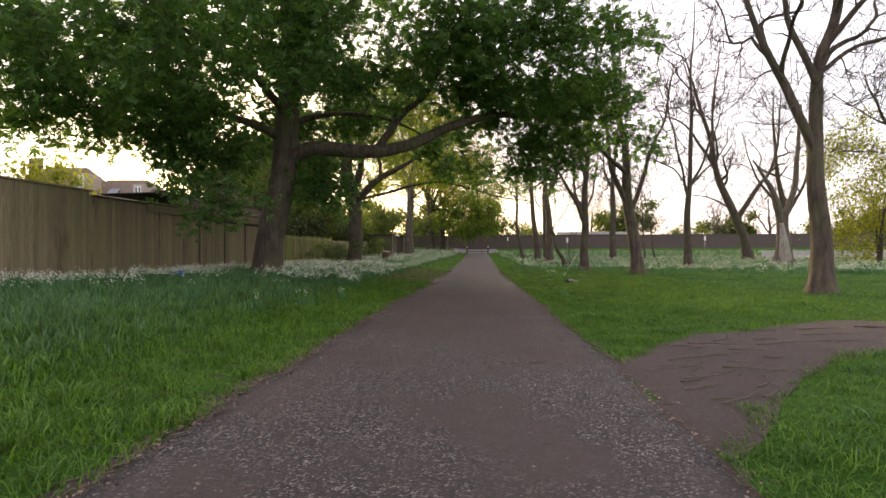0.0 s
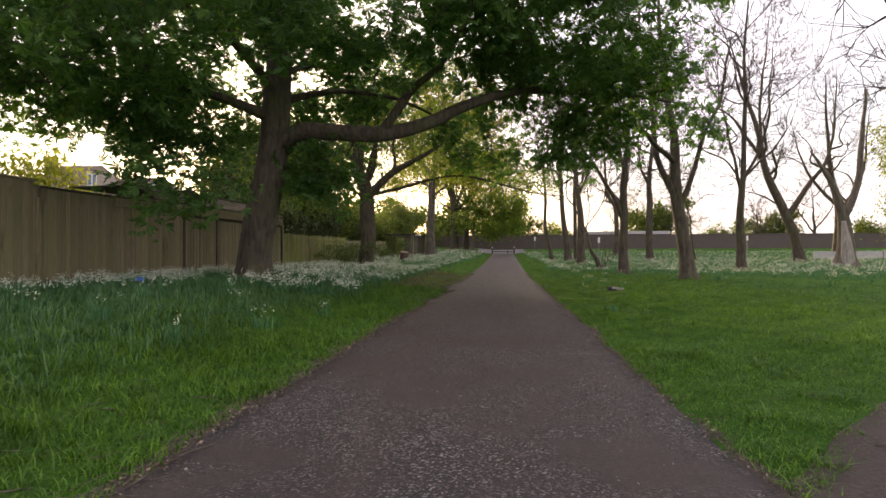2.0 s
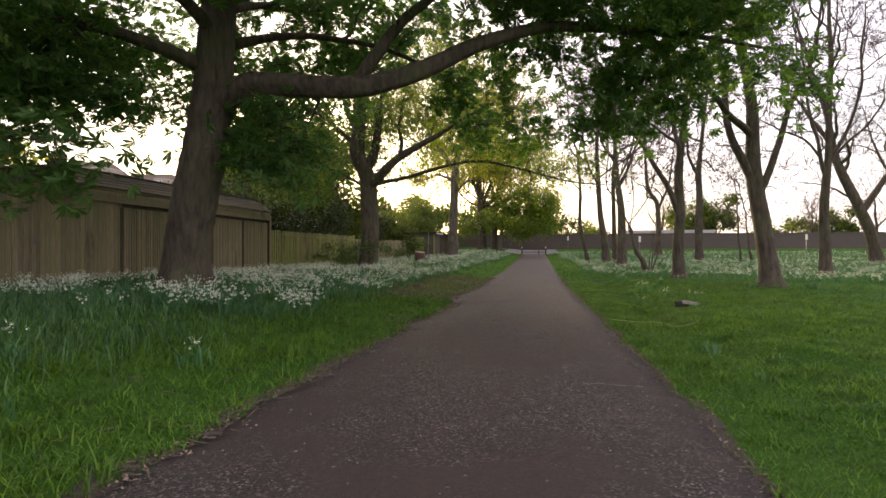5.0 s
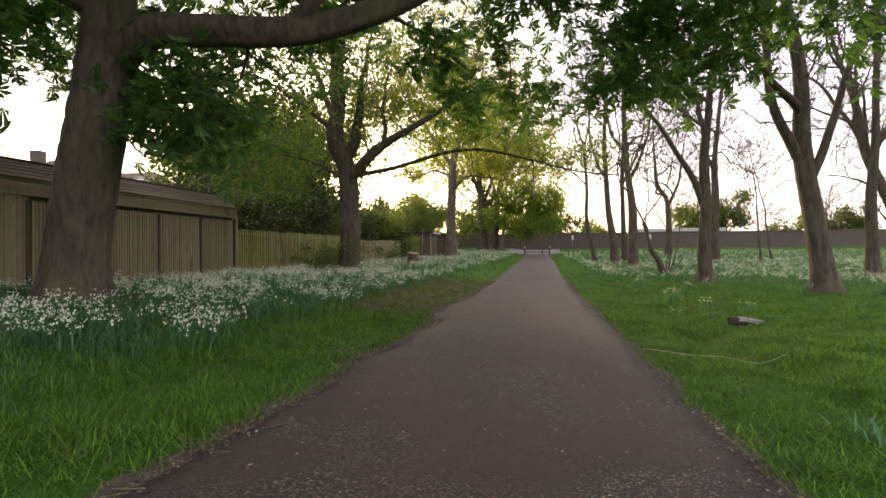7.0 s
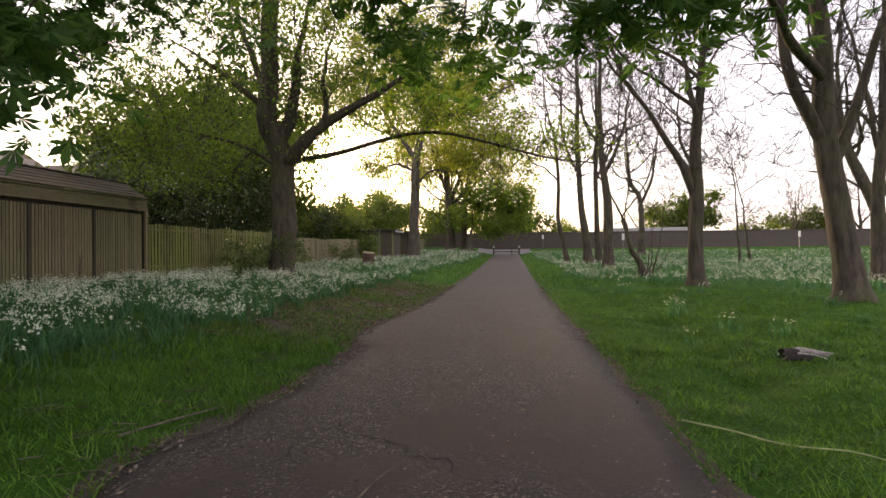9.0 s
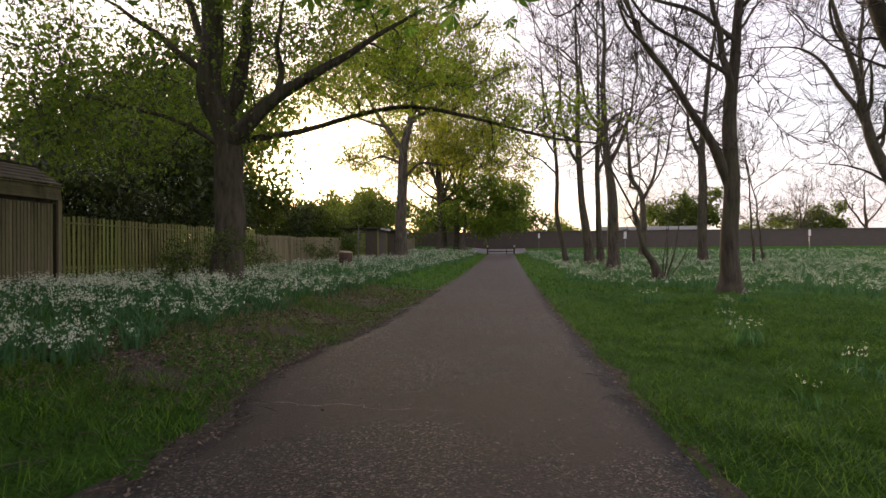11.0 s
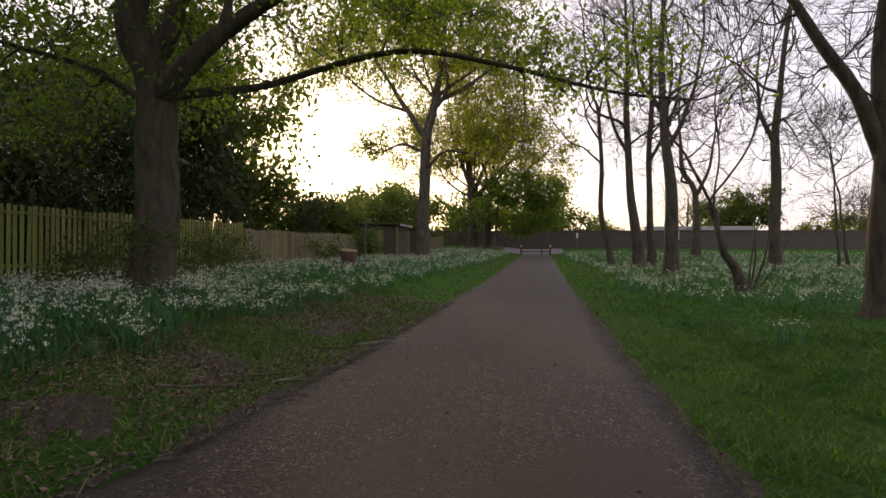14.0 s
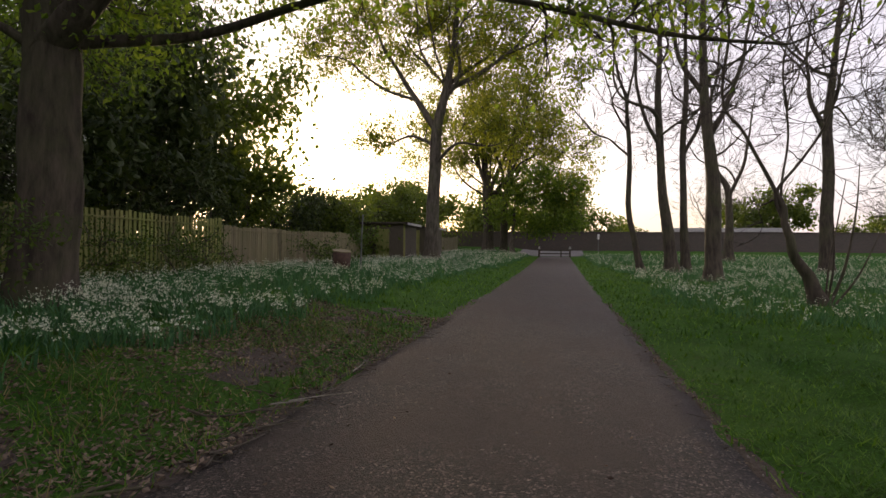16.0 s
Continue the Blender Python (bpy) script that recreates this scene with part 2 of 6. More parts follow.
def asphalt_material():
    m, n, l, p = material("worn_asphalt")
    co = n.new("ShaderNodeTexCoord")
    v = n.new("ShaderNodeTexVoronoi")
    v.inputs["Scale"].default_value = 78.0
    l.new(co.outputs["Object"], v.inputs[0])
    stones = ramp(n, l, v.outputs["Color"], [(0.2, (0.007, 0.006, 0.006)), (0.66, (0.028, 0.021, 0.019)), (0.95, (0.300, 0.265, 0.240))])
    fine = noise_tex(n, l, 320.0, 2, 0.5)
    broad = noise_tex(n, l, 0.42, 6, 0.66)
    mid = noise_tex(n, l, 3.2, 4, 0.6)
    smooth_face = ramp(n, l, fine, [(0.3, (0.031, 0.0210, 0.0182)), (0.7, (0.049, 0.0340, 0.0298))])
    c = mix_rgb(n, l, ramp(n, l, broad, [(0.46, (0.0,) * 3), (0.55, (0.85,) * 3)]), stones, smooth_face)
    c = mix_rgb(n, l, ramp(n, l, mid, [(0.50, (0.0,) * 3), (0.72, (0.55,) * 3)]), c, (0.026, 0.020, 0.018))
    # rusty brown dust towards the edges and in patches
    dust = noise_tex(n, l, 1.4, 5, 0.7, (1.0, 0.25, 1))
    c = mix_rgb(n, l, ramp(n, l, dust, [(0.50, (0.0,) * 3), (0.75, (0.65,) * 3)]), c, (0.058, 0.037, 0.028))
    # grey start, browner further on, ragged join; part of the darkening imitates dimmer light
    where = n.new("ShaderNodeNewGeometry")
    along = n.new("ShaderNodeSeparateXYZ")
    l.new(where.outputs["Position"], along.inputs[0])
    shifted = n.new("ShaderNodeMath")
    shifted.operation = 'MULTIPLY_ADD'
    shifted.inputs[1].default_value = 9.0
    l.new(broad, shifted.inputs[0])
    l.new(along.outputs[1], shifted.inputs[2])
    past_join = n.new("ShaderNodeMapRange")
    past_join.inputs["From Min"].default_value, past_join.inputs["From Max"].default_value = 10.0, 17.0
    l.new(shifted.outputs[0], past_join.inputs["Value"])
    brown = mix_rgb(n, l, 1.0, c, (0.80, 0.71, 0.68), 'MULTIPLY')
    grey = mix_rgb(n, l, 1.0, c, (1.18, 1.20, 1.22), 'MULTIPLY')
    c = mix_rgb(n, l, past_join.outputs[0], grey, brown)
    l.new(c, p.inputs["Base Color"])
    p.inputs["Roughness"].default_value = 0.66
    p.inputs["Specular IOR Level"].default_value = 0.4
    mixh = n.new("ShaderNodeMath")
    mixh.operation = 'ADD'
    l.new(v.outputs["Distance"], mixh.inputs[0])
    l.new(fine, mixh.inputs[1])
    bump(n, l, p, mixh.outputs[0], 0.95, 0.010)
    return m


def ground_material():
    m, n, l, p = material("grass_ground")
    a = noise_tex(n, l, 26.0, 5, 0.7)
    b = noise_tex(n, l, 0.5, 4, 0.6)
    c = ramp(n, l, a, [(0.3, (0.010, 0.032, 0.005)), (0.55, (0.034, 0.098, 0.010)), (0.8, (0.084, 0.180, 0.018))])
    c = mix_rgb(n, l, ramp(n, l, b, [(0.4, (0.0,) * 3), (0.72, (0.6,) * 3)]), c, (0.066, 0.142, 0.020))
    earth = noise_tex(n, l, 2.2, 5, 0.7)
    c = mix_rgb(n, l, ramp(n, l, earth, [(0.58, (0.0,) * 3), (0.72, (0.6,) * 3)]), c, (0.045, 0.036, 0.022))
    l.new(c, p.inputs["Base Color"])
    p.inputs["Roughness"].default_value = 0.95
    p.inputs["Specular IOR Level"].default_value = 0.1
    bump(n, l, p, a, 0.8, 0.05)
    return m


def soil_material():
    m, n, l, p = material("trodden_soil")
    a = noise_tex(n, l, 30.0, 6, 0.7)
    b = noise_tex(n, l, 1.6, 4, 0.6)
    c = ramp(n, l, a, [(0.25, (0.028, 0.019, 0.014)), (0.6, (0.088, 0.067, 0.055)), (0.85, (0.19, 0.152, 0.126))])
    c = mix_rgb(n, l, ramp(n, l, b, [(0.45, (0.0,) * 3), (0.7, (0.6,) * 3)]), c, (0.064, 0.050, 0.041))
    l.new(c, p.inputs["Base Color"])
    p.inputs["Roughness"].default_value = 0.95
    bump(n, l, p, a, 1.0, 0.05)
    return m


def brick_material():
    m, n, l, p = material("dark_brick")
    co = n.new("ShaderNodeTexCoord")
    mp = n.new("ShaderNodeMapping")
    mp.inputs["Rotation"].default_value = (radians(90), 0, 0)
    l.new(co.outputs["Object"], mp.inputs[0])
    t = n.new("ShaderNodeTexBrick")
    t.inputs["Scale"].default_value = 1.0
    t.inputs["Brick Width"].default_value, t.inputs["Row Height"].default_value, t.inputs["Mortar Size"].default_value = 0.225, 0.075, 0.008
    t.inputs["Color1"].default_value, t.inputs["Color2"].default_value, t.inputs["Mortar"].default_value = (0.115, 0.082, 0.068, 1), (0.072, 0.058, 0.054, 1), (0.10, 0.09, 0.08, 1)
    l.new(mp.outputs[0], t.inputs[0])
    a = noise_tex(n, l, 0.8, 5, 0.65)
    c = mix_rgb(n, l, ramp(n, l, a, [(0.35, (0.0,) * 3), (0.7, (0.7,) * 3)]), t.outputs[0], (0.078, 0.070, 0.058))
    l.new(c, p.inputs["Base Color"])
    p.inputs["Roughness"].default_value = 0.9
    bump(n, l, p, a, 0.3, 0.02)
    return m


def glass_material():
    m, n, l, p = material("window_glass")
    p.inputs["Base Color"].default_value = (0.10, 0.12, 0.14, 1)
    p.inputs["Roughness"].default_value = 0.06
    p.inputs["Metallic"].default_value = 0.6
    return m


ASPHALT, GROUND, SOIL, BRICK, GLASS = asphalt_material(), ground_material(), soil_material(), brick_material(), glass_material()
BARK = bark_material("grey_bark", (0.045, 0.038, 0.030), (0.17, 0.145, 0.115))
BARK_DARK = bark_material("dark_bark", (0.035, 0.028, 0.022), (0.12, 0.098, 0.075), 0.45)
BARK_PALE = bark_material("pale_bare_wood", (0.16, 0.145, 0.12), (0.36, 0.33, 0.285), 0.1)
TWIG = plain("twig_bark", (0.058, 0.046, 0.036), 0.9)
CHESTNUT_LEAF = leaf_material("chestnut_leaf", (0.042, 0.105, 0.028), (0.130, 0.245, 0.070), 0.58)
SPRING_LEAF = leaf_material("spring_leaf", (0.13, 0.17, 0.024), (0.31, 0.33, 0.056), 0.6)
MAPLE_LEAF = leaf_material("maple_leaf", (0.080, 0.145, 0.026), (0.225, 0.300, 0.062), 0.66)
MID_LEAF = leaf_material("mid_leaf", (0.065, 0.105, 0.020), (0.160, 0.205, 0.042), 0.52)
DARK_LEAF = leaf_material("evergreen_leaf", (0.032, 0.052, 0.020), (0.100, 0.130, 0.044), 0.35)
BUSH_LEAF = leaf_material("bramble_leaf", (0.045, 0.085, 0.016), (0.12, 0.17, 0.035), 0.45)
# strong dark patches in both green grasses imitate the shading between tussocks
GRASS_LAWN = leaf_material("lawn_blade", (0.024, 0.078, 0.007), (0.165, 0.315, 0.030), 0.40, 0.55, 2.2, 0.68, 0.18)
GRASS_TALL = leaf_material("tall_grass_blade", (0.020, 0.066, 0.024), (0.150, 0.290, 0.115), 0.35, 0.55, 2.0, 0.65, 0.16)
GRASS_DRY = leaf_material("dry_straw", (0.14, 0.115, 0.05), (0.30, 0.25, 0.12), 0.3, 0.7)
BULB_LEAF = leaf_material("bulb_leaf", (0.032, 0.105, 0.042), (0.105, 0.245, 0.108), 0.35, 0.5)
PETAL = leaf_material("white_petal", (0.62, 0.66, 0.60), (0.82, 0.84, 0.78), 0.3, 0.6)
LITTER = leaf_material("dead_leaf", (0.034, 0.022, 0.016), (0.34, 0.255, 0.19), 0.1, 0.8)
BOARD = wood_material("weathered_board", (0.130, 0.105, 0.060), (0.31, 0.258, 0.155), (0.18, 0.18, 0.070), 0.55)
PALE_WOOD = wood_material("green_stained_pale", (0.130, 0.118, 0.040), (0.31, 0.285, 0.105), (0.20, 0.245, 0.050), 0.8)
POST_WOOD = wood_material("dark_post", (0.035, 0.027, 0.020), (0.09, 0.070, 0.050), (0.07, 0.075, 0.035), 0.3)
ROOF_BROWN = wood_material("brown_roof_board", (0.085, 0.066, 0.045), (0.19, 0.150, 0.105), (0.12, 0.11, 0.06), 0.4, (14, 0.8, 14))
ROOF_FELT = plain("roofing_felt", (0.052, 0.041, 0.032), 1.0)
DARK_BOARD = wood_material("dark_shed_board", (0.050, 0.040, 0.028), (0.13, 0.105, 0.072), (0.09, 0.09, 0.04), 0.4)
ROOF_TILE = plain("clay_roof_tile", (0.12, 0.088, 0.066), 0.85, 0, 0.3, 3.0)
WHITE_PAINT = plain("white_paint", (0.74, 0.73, 0.70), 0.55, 0, 0.08)
RENDER_WALL = plain("cream_render", (0.36, 0.31, 0.26), 0.85, 0, 0.15)
IRON = plain("galvanised_post", (0.17, 0.17, 0.165), 0.55, 0.6)
DARK_METAL = plain("dark_metal", (0.05, 0.05, 0.05), 0.55, 0.5)
RUST_BROWN = plain("rusty_brown_steel", (0.085, 0.048, 0.034), 0.85, 0.1, 0.4)
CRACK = plain("crack_fill", (0.022, 0.018, 0.015), 0.95)
CHIP = plain("pale_chip", (0.24, 0.21, 0.185), 0.85)
DULL_WHITE = plain("dull_white_board", (0.42, 0.41, 0.39), 0.7)
BLUE_PLASTIC = plain("blue_plastic", (0.04, 0.14, 0.42), 0.4, 0, 0.2)
CONCRETE = plain("pale_concrete", (0.13, 0.125, 0.12), 0.85, 0, 0.15, 1.5)

# ---- the ground: one sheet to the horizon ----
gx = np.unique(np.concatenate([np.linspace(-3000, -60, 10), np.linspace(-60, -14, 24), np.linspace(-14, -2.6, 44), np.linspace(-2.6, 1.8, 34), np.linspace(1.8, 7, 52), np.linspace(7, 16, 32), np.linspace(16, 70, 28), np.linspace(70, 3000, 10)]))
gy = np.unique(np.concatenate([np.linspace(-3000, -30, 8), np.linspace(-30, 0, 16), np.linspace(0, 40, 230), np.linspace(40, 50, 24), np.linspace(50, 100, 50), np.linspace(100, 3000, 12)]))
GX, GY = np.meshgrid(gx, gy)
GZ = height(GX, GY)
e_left, e_right = path_edges(GY)
GZ = GZ - 0.05 * smooth_step(0.0, 0.12, np.minimum(GX - e_left, e_right - GX)) * (GY < 100) * (GY > -30)
nx, ny = len(gx), len(gy)
idx = np.arange(nx * ny).reshape(ny, nx)
quads = np.stack([idx[:-1, :-1], idx[:-1, 1:], idx[1:, 1:], idx[1:, :-1]], -1).reshape(-1, 4)
ground = part_np("ground", np.stack([GX, GY, GZ], -1).reshape(-1, 3), quads, GROUND, None, True)
tagged(ground, "green grassy parkland ground with bare earth patches", "ground", kind="structure")

# the path: a slab with ragged edges, lying in the ground
py = np.concatenate([np.linspace(-30, 0, 30, endpoint=False), np.linspace(0, 45, 460, endpoint=False), np.linspace(45, 88, 90)])
p_left, p_right = path_edges(py)
ragged = np.random.default_rng(4)
p_left = p_left + ragged.normal(0, 0.018, len(py))
p_right = p_right + ragged.normal(0, 0.015, len(py))
cols = 13
u = np.linspace(0, 1, cols)
PX = p_left[:, None] * (1 - u) + p_right[:, None] * u
PY = np.repeat(py[:, None], cols, 1)
PZ = 0.9 * np.clip((PY - 35) / 52, 0, 1) ** 1.4 + 0.012 + 0.02 * (1 - (2 * u - 1) ** 2) + 0.006 * wave(PX, PY, 1.7, 3.0)
PZ[:, 0] -= 0.02
PZ[:, -1] -= 0.02
skirt = np.stack([np.stack([PX[:, 0] - 0.01, py, PZ[:, 0] - 0.12], -1), np.stack([PX[:, -1] + 0.01, py, PZ[:, -1] - 0.12], -1)], 1)
PV = np.concatenate([skirt[:, :1], np.stack([PX, PY, PZ], -1), skirt[:, 1:]], 1)
cw = cols + 2
idx = np.arange(len(py) * cw).reshape(len(py), cw)
quads = np.stack([idx[:-1, :-1], idx[:-1, 1:], idx[1:, 1:], idx[1:, :-1]], -1).reshape(-1, 4)
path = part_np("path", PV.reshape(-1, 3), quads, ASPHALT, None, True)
tagged(path, "worn grey-brown asphalt park path with ragged edges", "path", kind="structure")


def path_z(x, y):
    l, r = path_edges(y)
    k = (x - l) / (r - l)
    return 0.9 * np.clip((y - 35) / 52, 0, 1) ** 1.4 + 0.012 + 0.02 * (1 - (2 * k - 1) ** 2) + 0.006 * wave(x, y, 1.7, 3.0)


# the trodden side track that joins the path
TRACK = ((1.15, 4.6, 1.5), (1.5, 5.0, 1.4), (2.5, 6.3, 1.3), (3.0, 6.9, 1.22), (4.7, 8.05, 0.95), (6.4, 8.9, 0.7), (16.0, 12.6, 0.7))   # x, middle y, half width


def track_at(x):
    tx, tm, th = zip(*TRACK)
    return np.interp(x, tx, tm), np.interp(x, tx, th)


def on_track(x, y):
    m, h = track_at(x)
    return (x > 1.15) & (x < 16) & (np.abs(y - m) < h * 0.9 + 0.20 * wave(x, y, 2.4, 2.0) + 0.12 * wave(x, y, 6.0, 6.0))


tx = np.linspace(1.30, 16, 110)
tv = np.linspace(-1, 1, 17)
TX = np.repeat(tx[:, None], 17, 1)
t_mid, t_half = track_at(tx)
TY = t_mid[:, None] + tv[None] * (t_half * 1.12 + 0.16 * wave(tx, tx * 0, 2.3, 2.0))[:, None] + 0.05 * wave(TX, TX, 5.0, 1.0) * np.abs(tv)
TZ = height(TX, TY) + 0.022 * (1 - np.abs(tv) ** 4)[None] * smooth_step(1.2, 1.8, TX) + 0.006 - 0.045 * (1 - smooth_step(1.30, 1.48, TX)) + 0.012 * wave(TX, TY, 3.1, 4.0)
idx = np.arange(TX.size).reshape(TX.shape)
quads = np.stack([idx[:-1, :-1], idx[1:, :-1], idx[1:, 1:], idx[:-1, 1:]], -1).reshape(-1, 4)
track = part_np("dirt_track", np.stack([TX, TY, TZ], -1).reshape(-1, 3), quads, SOIL, None, True)
tagged(track, "trodden bare soil side track joining the path", "dirt track", kind="structure")


def strip(name, x_of, y0, y1, rows, cols, lift, dip, seed, mat, label):
    """Bare earth that breaks through the turf in patches."""
    v = np.linspace(y0, y1, rows)[:, None]
    X = x_of(v, np.linspace(0, 1, cols)[None])
    Y = np.repeat(v, cols, 1)
    edge = np.sin(np.linspace(0, np.pi, cols))[None] ** 0.5
    Z = height(X, Y) + lift + dip * (wave(X, Y, 2.1, seed) + 0.7 * wave(X, Y, 5.3, seed + 1) + 0.4 * wave(X, Y, 12.0, seed + 2)) - 0.05 * (1 - edge)
    i = np.arange(X.size).reshape(X.shape)
    F = np.stack([i[:-1, :-1], i[:-1, 1:], i[1:, 1:], i[1:, :-1]], -1).reshape(-1, 4)
    ob = part_np(name, np.stack([X, Y, Z], -1).reshape(-1, 3), F, mat, None, True)
    return tagged(ob, label, "bare earth", kind="structure")


strip("bare_earth", lambda y, u: path_edges(y)[0] - 0.02 - 2.1 * u, 22.6, 37, 200, 34, -0.005, 0.020, 3.0, SOIL, "worn brown earth showing through the verge")
strip("bare_earth", lambda y, u: path_edges(y)[0] + 0.08 - 0.32 * u, 0.5, 40, 420, 9, 0.004, 0.008, 5.0, SOIL, "narrow line of brown earth along the path's edge")
strip("bare_earth", lambda y, u: path_edges(y)[1] - 0.07 + 0.22 * u, 0.5, 40, 420, 9, 0.004, 0.008, 8.0, SOIL, "narrow line of brown earth along the path's edge")


# ---- trees ----
def spline(points, step):
    """Catmull-Rom through a few control points."""
    P = np.asarray(points, dtype=float)
    Q = np.vstack([2 * P[0] - P[1], P, 2 * P[-1] - P[-2]])
    out = []
    for k in range(len(P) - 1):
        a, b, c, d = Q[k:k + 4]
        m = max(2, int(np.linalg.norm(c - b) / step))
        t = np.linspace(0, 1, m, endpoint=False)[:, None]
        out.append(0.5 * (2 * b + (c - a) * t + (2 * a - 5 * b + 4 * c - d) * t ** 2 + (3 * b - a - 3 * c + d) * t ** 3))
    out.append(P[-1:])
    return np.vstack(out)


def tubes(P, R, sides):
    """Tapered tubes along N lines of K points: arrays N,K,3 and N,K."""
    N, K, _ = P.shape
    T = np.gradient(P, axis=1)
    T /= np.linalg.norm(T, axis=2, keepdims=True) + 1e-9
    mean = T.mean(1)
    ref = np.where(np.abs(mean[:, 2:3]) > 0.8, [[1.0, 0.0, 0.0]], [[0.0, 0.0, 1.0]])
    A = np.cross(T, ref[:, None, :])
    A /= np.linalg.norm(A, axis=2, keepdims=True) + 1e-9
    B = np.cross(T, A)
    ang = np.arange(sides) * 2 * np.pi / sides
    V = P[:, :, None, :] + R[:, :, None, None] * (np.cos(ang)[None, None, :, None] * A[:, :, None, :] + np.sin(ang)[None, None, :, None] * B[:, :, None, :])
    base = np.arange(N * K * sides).reshape(N, K, sides)
    nxt = np.roll(base, -1, axis=2)
    F = np.stack([base[:, :-1], nxt[:, :-1], nxt[:, 1:], base[:, 1:]], -1).reshape(-1, 4)
    return V.reshape(-1, 3), F


def merge(pieces):
    V, F, o = [], [], 0
    for v, f in pieces:
        V.append(v)
        F.append(f + o)
        o += len(v)
    return np.vstack(V), np.vstack(F)


def limb_mesh(line, radii, sides, rng):
    V, F = tubes(line[None], radii[None], sides)
    V = V.reshape(len(line), sides, 3)
    ang = np.arange(sides) * 2 * np.pi / sides
    z = np.cumsum(np.r_[0, np.linalg.norm(np.diff(line, axis=0), axis=1)])
    ph = rng.uniform(0, 6.28, 4)
    k = 1 + 0.07 * np.sin(2 * ang[None] + ph[0] + 0.7 * z[:, None]) + 0.05 * np.sin(5 * ang[None] + ph[1] + 0.5 * z[:, None]) + 0.035 * np.sin(9 * ang[None] + ph[2] - 0.8 * z[:, None]) + rng.normal(0, 0.018, (len(line), sides))
    V = line[:, None] + (V - line[:, None]) * k[:, :, None]
    cap = len(V.reshape(-1, 3))
    V = np.vstack([V.reshape(-1, 3), line[-1:]])
    top = np.arange((len(line) - 1) * sides, len(line) * sides)
    F = np.vstack([F, np.stack([top, np.roll(top, -1), np.full(sides, cap), np.full(sides, cap)], -1)])
    return V, F


LEAF_SIMPLE = (np.array([(0, 0, 0), (0.27, 0.45, 0.06), (0, 1, -0.05), (-0.27, 0.45, 0.06)]), np.array([(0, 1, 2, 3)]))


def palmate():
    """A chestnut leaf: five drooping leaflets from one stalk."""
    V, F = [], []
    for k, a in enumerate((-1.25, -0.62, 0.0, 0.62, 1.25)):
        s = (0.62, 0.88, 1.0, 0.88, 0.62)[k]
        c, d = math.cos(a), math.sin(a)
        for x, y, z in ((0, 0, 0), (0.17, 0.62, -0.08), (0, 1.0, -0.30), (-0.17, 0.62, -0.08)):
            x, y, z = x * s, y * s, z * s
            V.append((x * c + y * d, -x * d + y * c, z))
        F.append([4 * k + i for i in range(4)])
    return np.array(V), np.array(F)


LEAF_PALM = palmate()


def turns(rng, n, droop, spread):
    """Random frames whose own y axis points outward and down by the droop."""
    az = rng.uniform(0, 2 * np.pi, n)
    el = -np.radians(droop) + rng.normal(0, spread, n)
    roll = rng.normal(0, 0.6, n)
    Y = np.stack([np.cos(az) * np.cos(el), np.sin(az) * np.cos(el), np.sin(el)], -1)
    X = np.stack([-np.sin(az), np.cos(az), az * 0], -1)
    Z = np.cross(X, Y)
    X2 = X * np.cos(roll)[:, None] + Z * np.sin(roll)[:, None]
    return np.stack([X2, Y, np.cross(X2, Y)], -1)


def scatter(template, pos, frames, size):
    tv, tf = template
    V = pos[:, None, :] + np.einsum("nij,kj->nki", frames, tv) * size[:, None, None]
    F = tf[None] + (np.arange(len(pos)) * len(tv))[:, None, None]
    return V.reshape(-1, 3), F.reshape(-1, tf.shape[1])


def in_cloud(rng, cloud, shell=0.0):
    c, r, n = np.array(cloud[:3]), np.array(cloud[3:6]), int(cloud[6])
    v = rng.normal(size=(n, 3))
    v /= np.linalg.norm(v, axis=1, keepdims=True)
    rad = rng.uniform(shell ** 3, 1, n) ** (1 / 3)
    return c + v * rad[:, None] * r


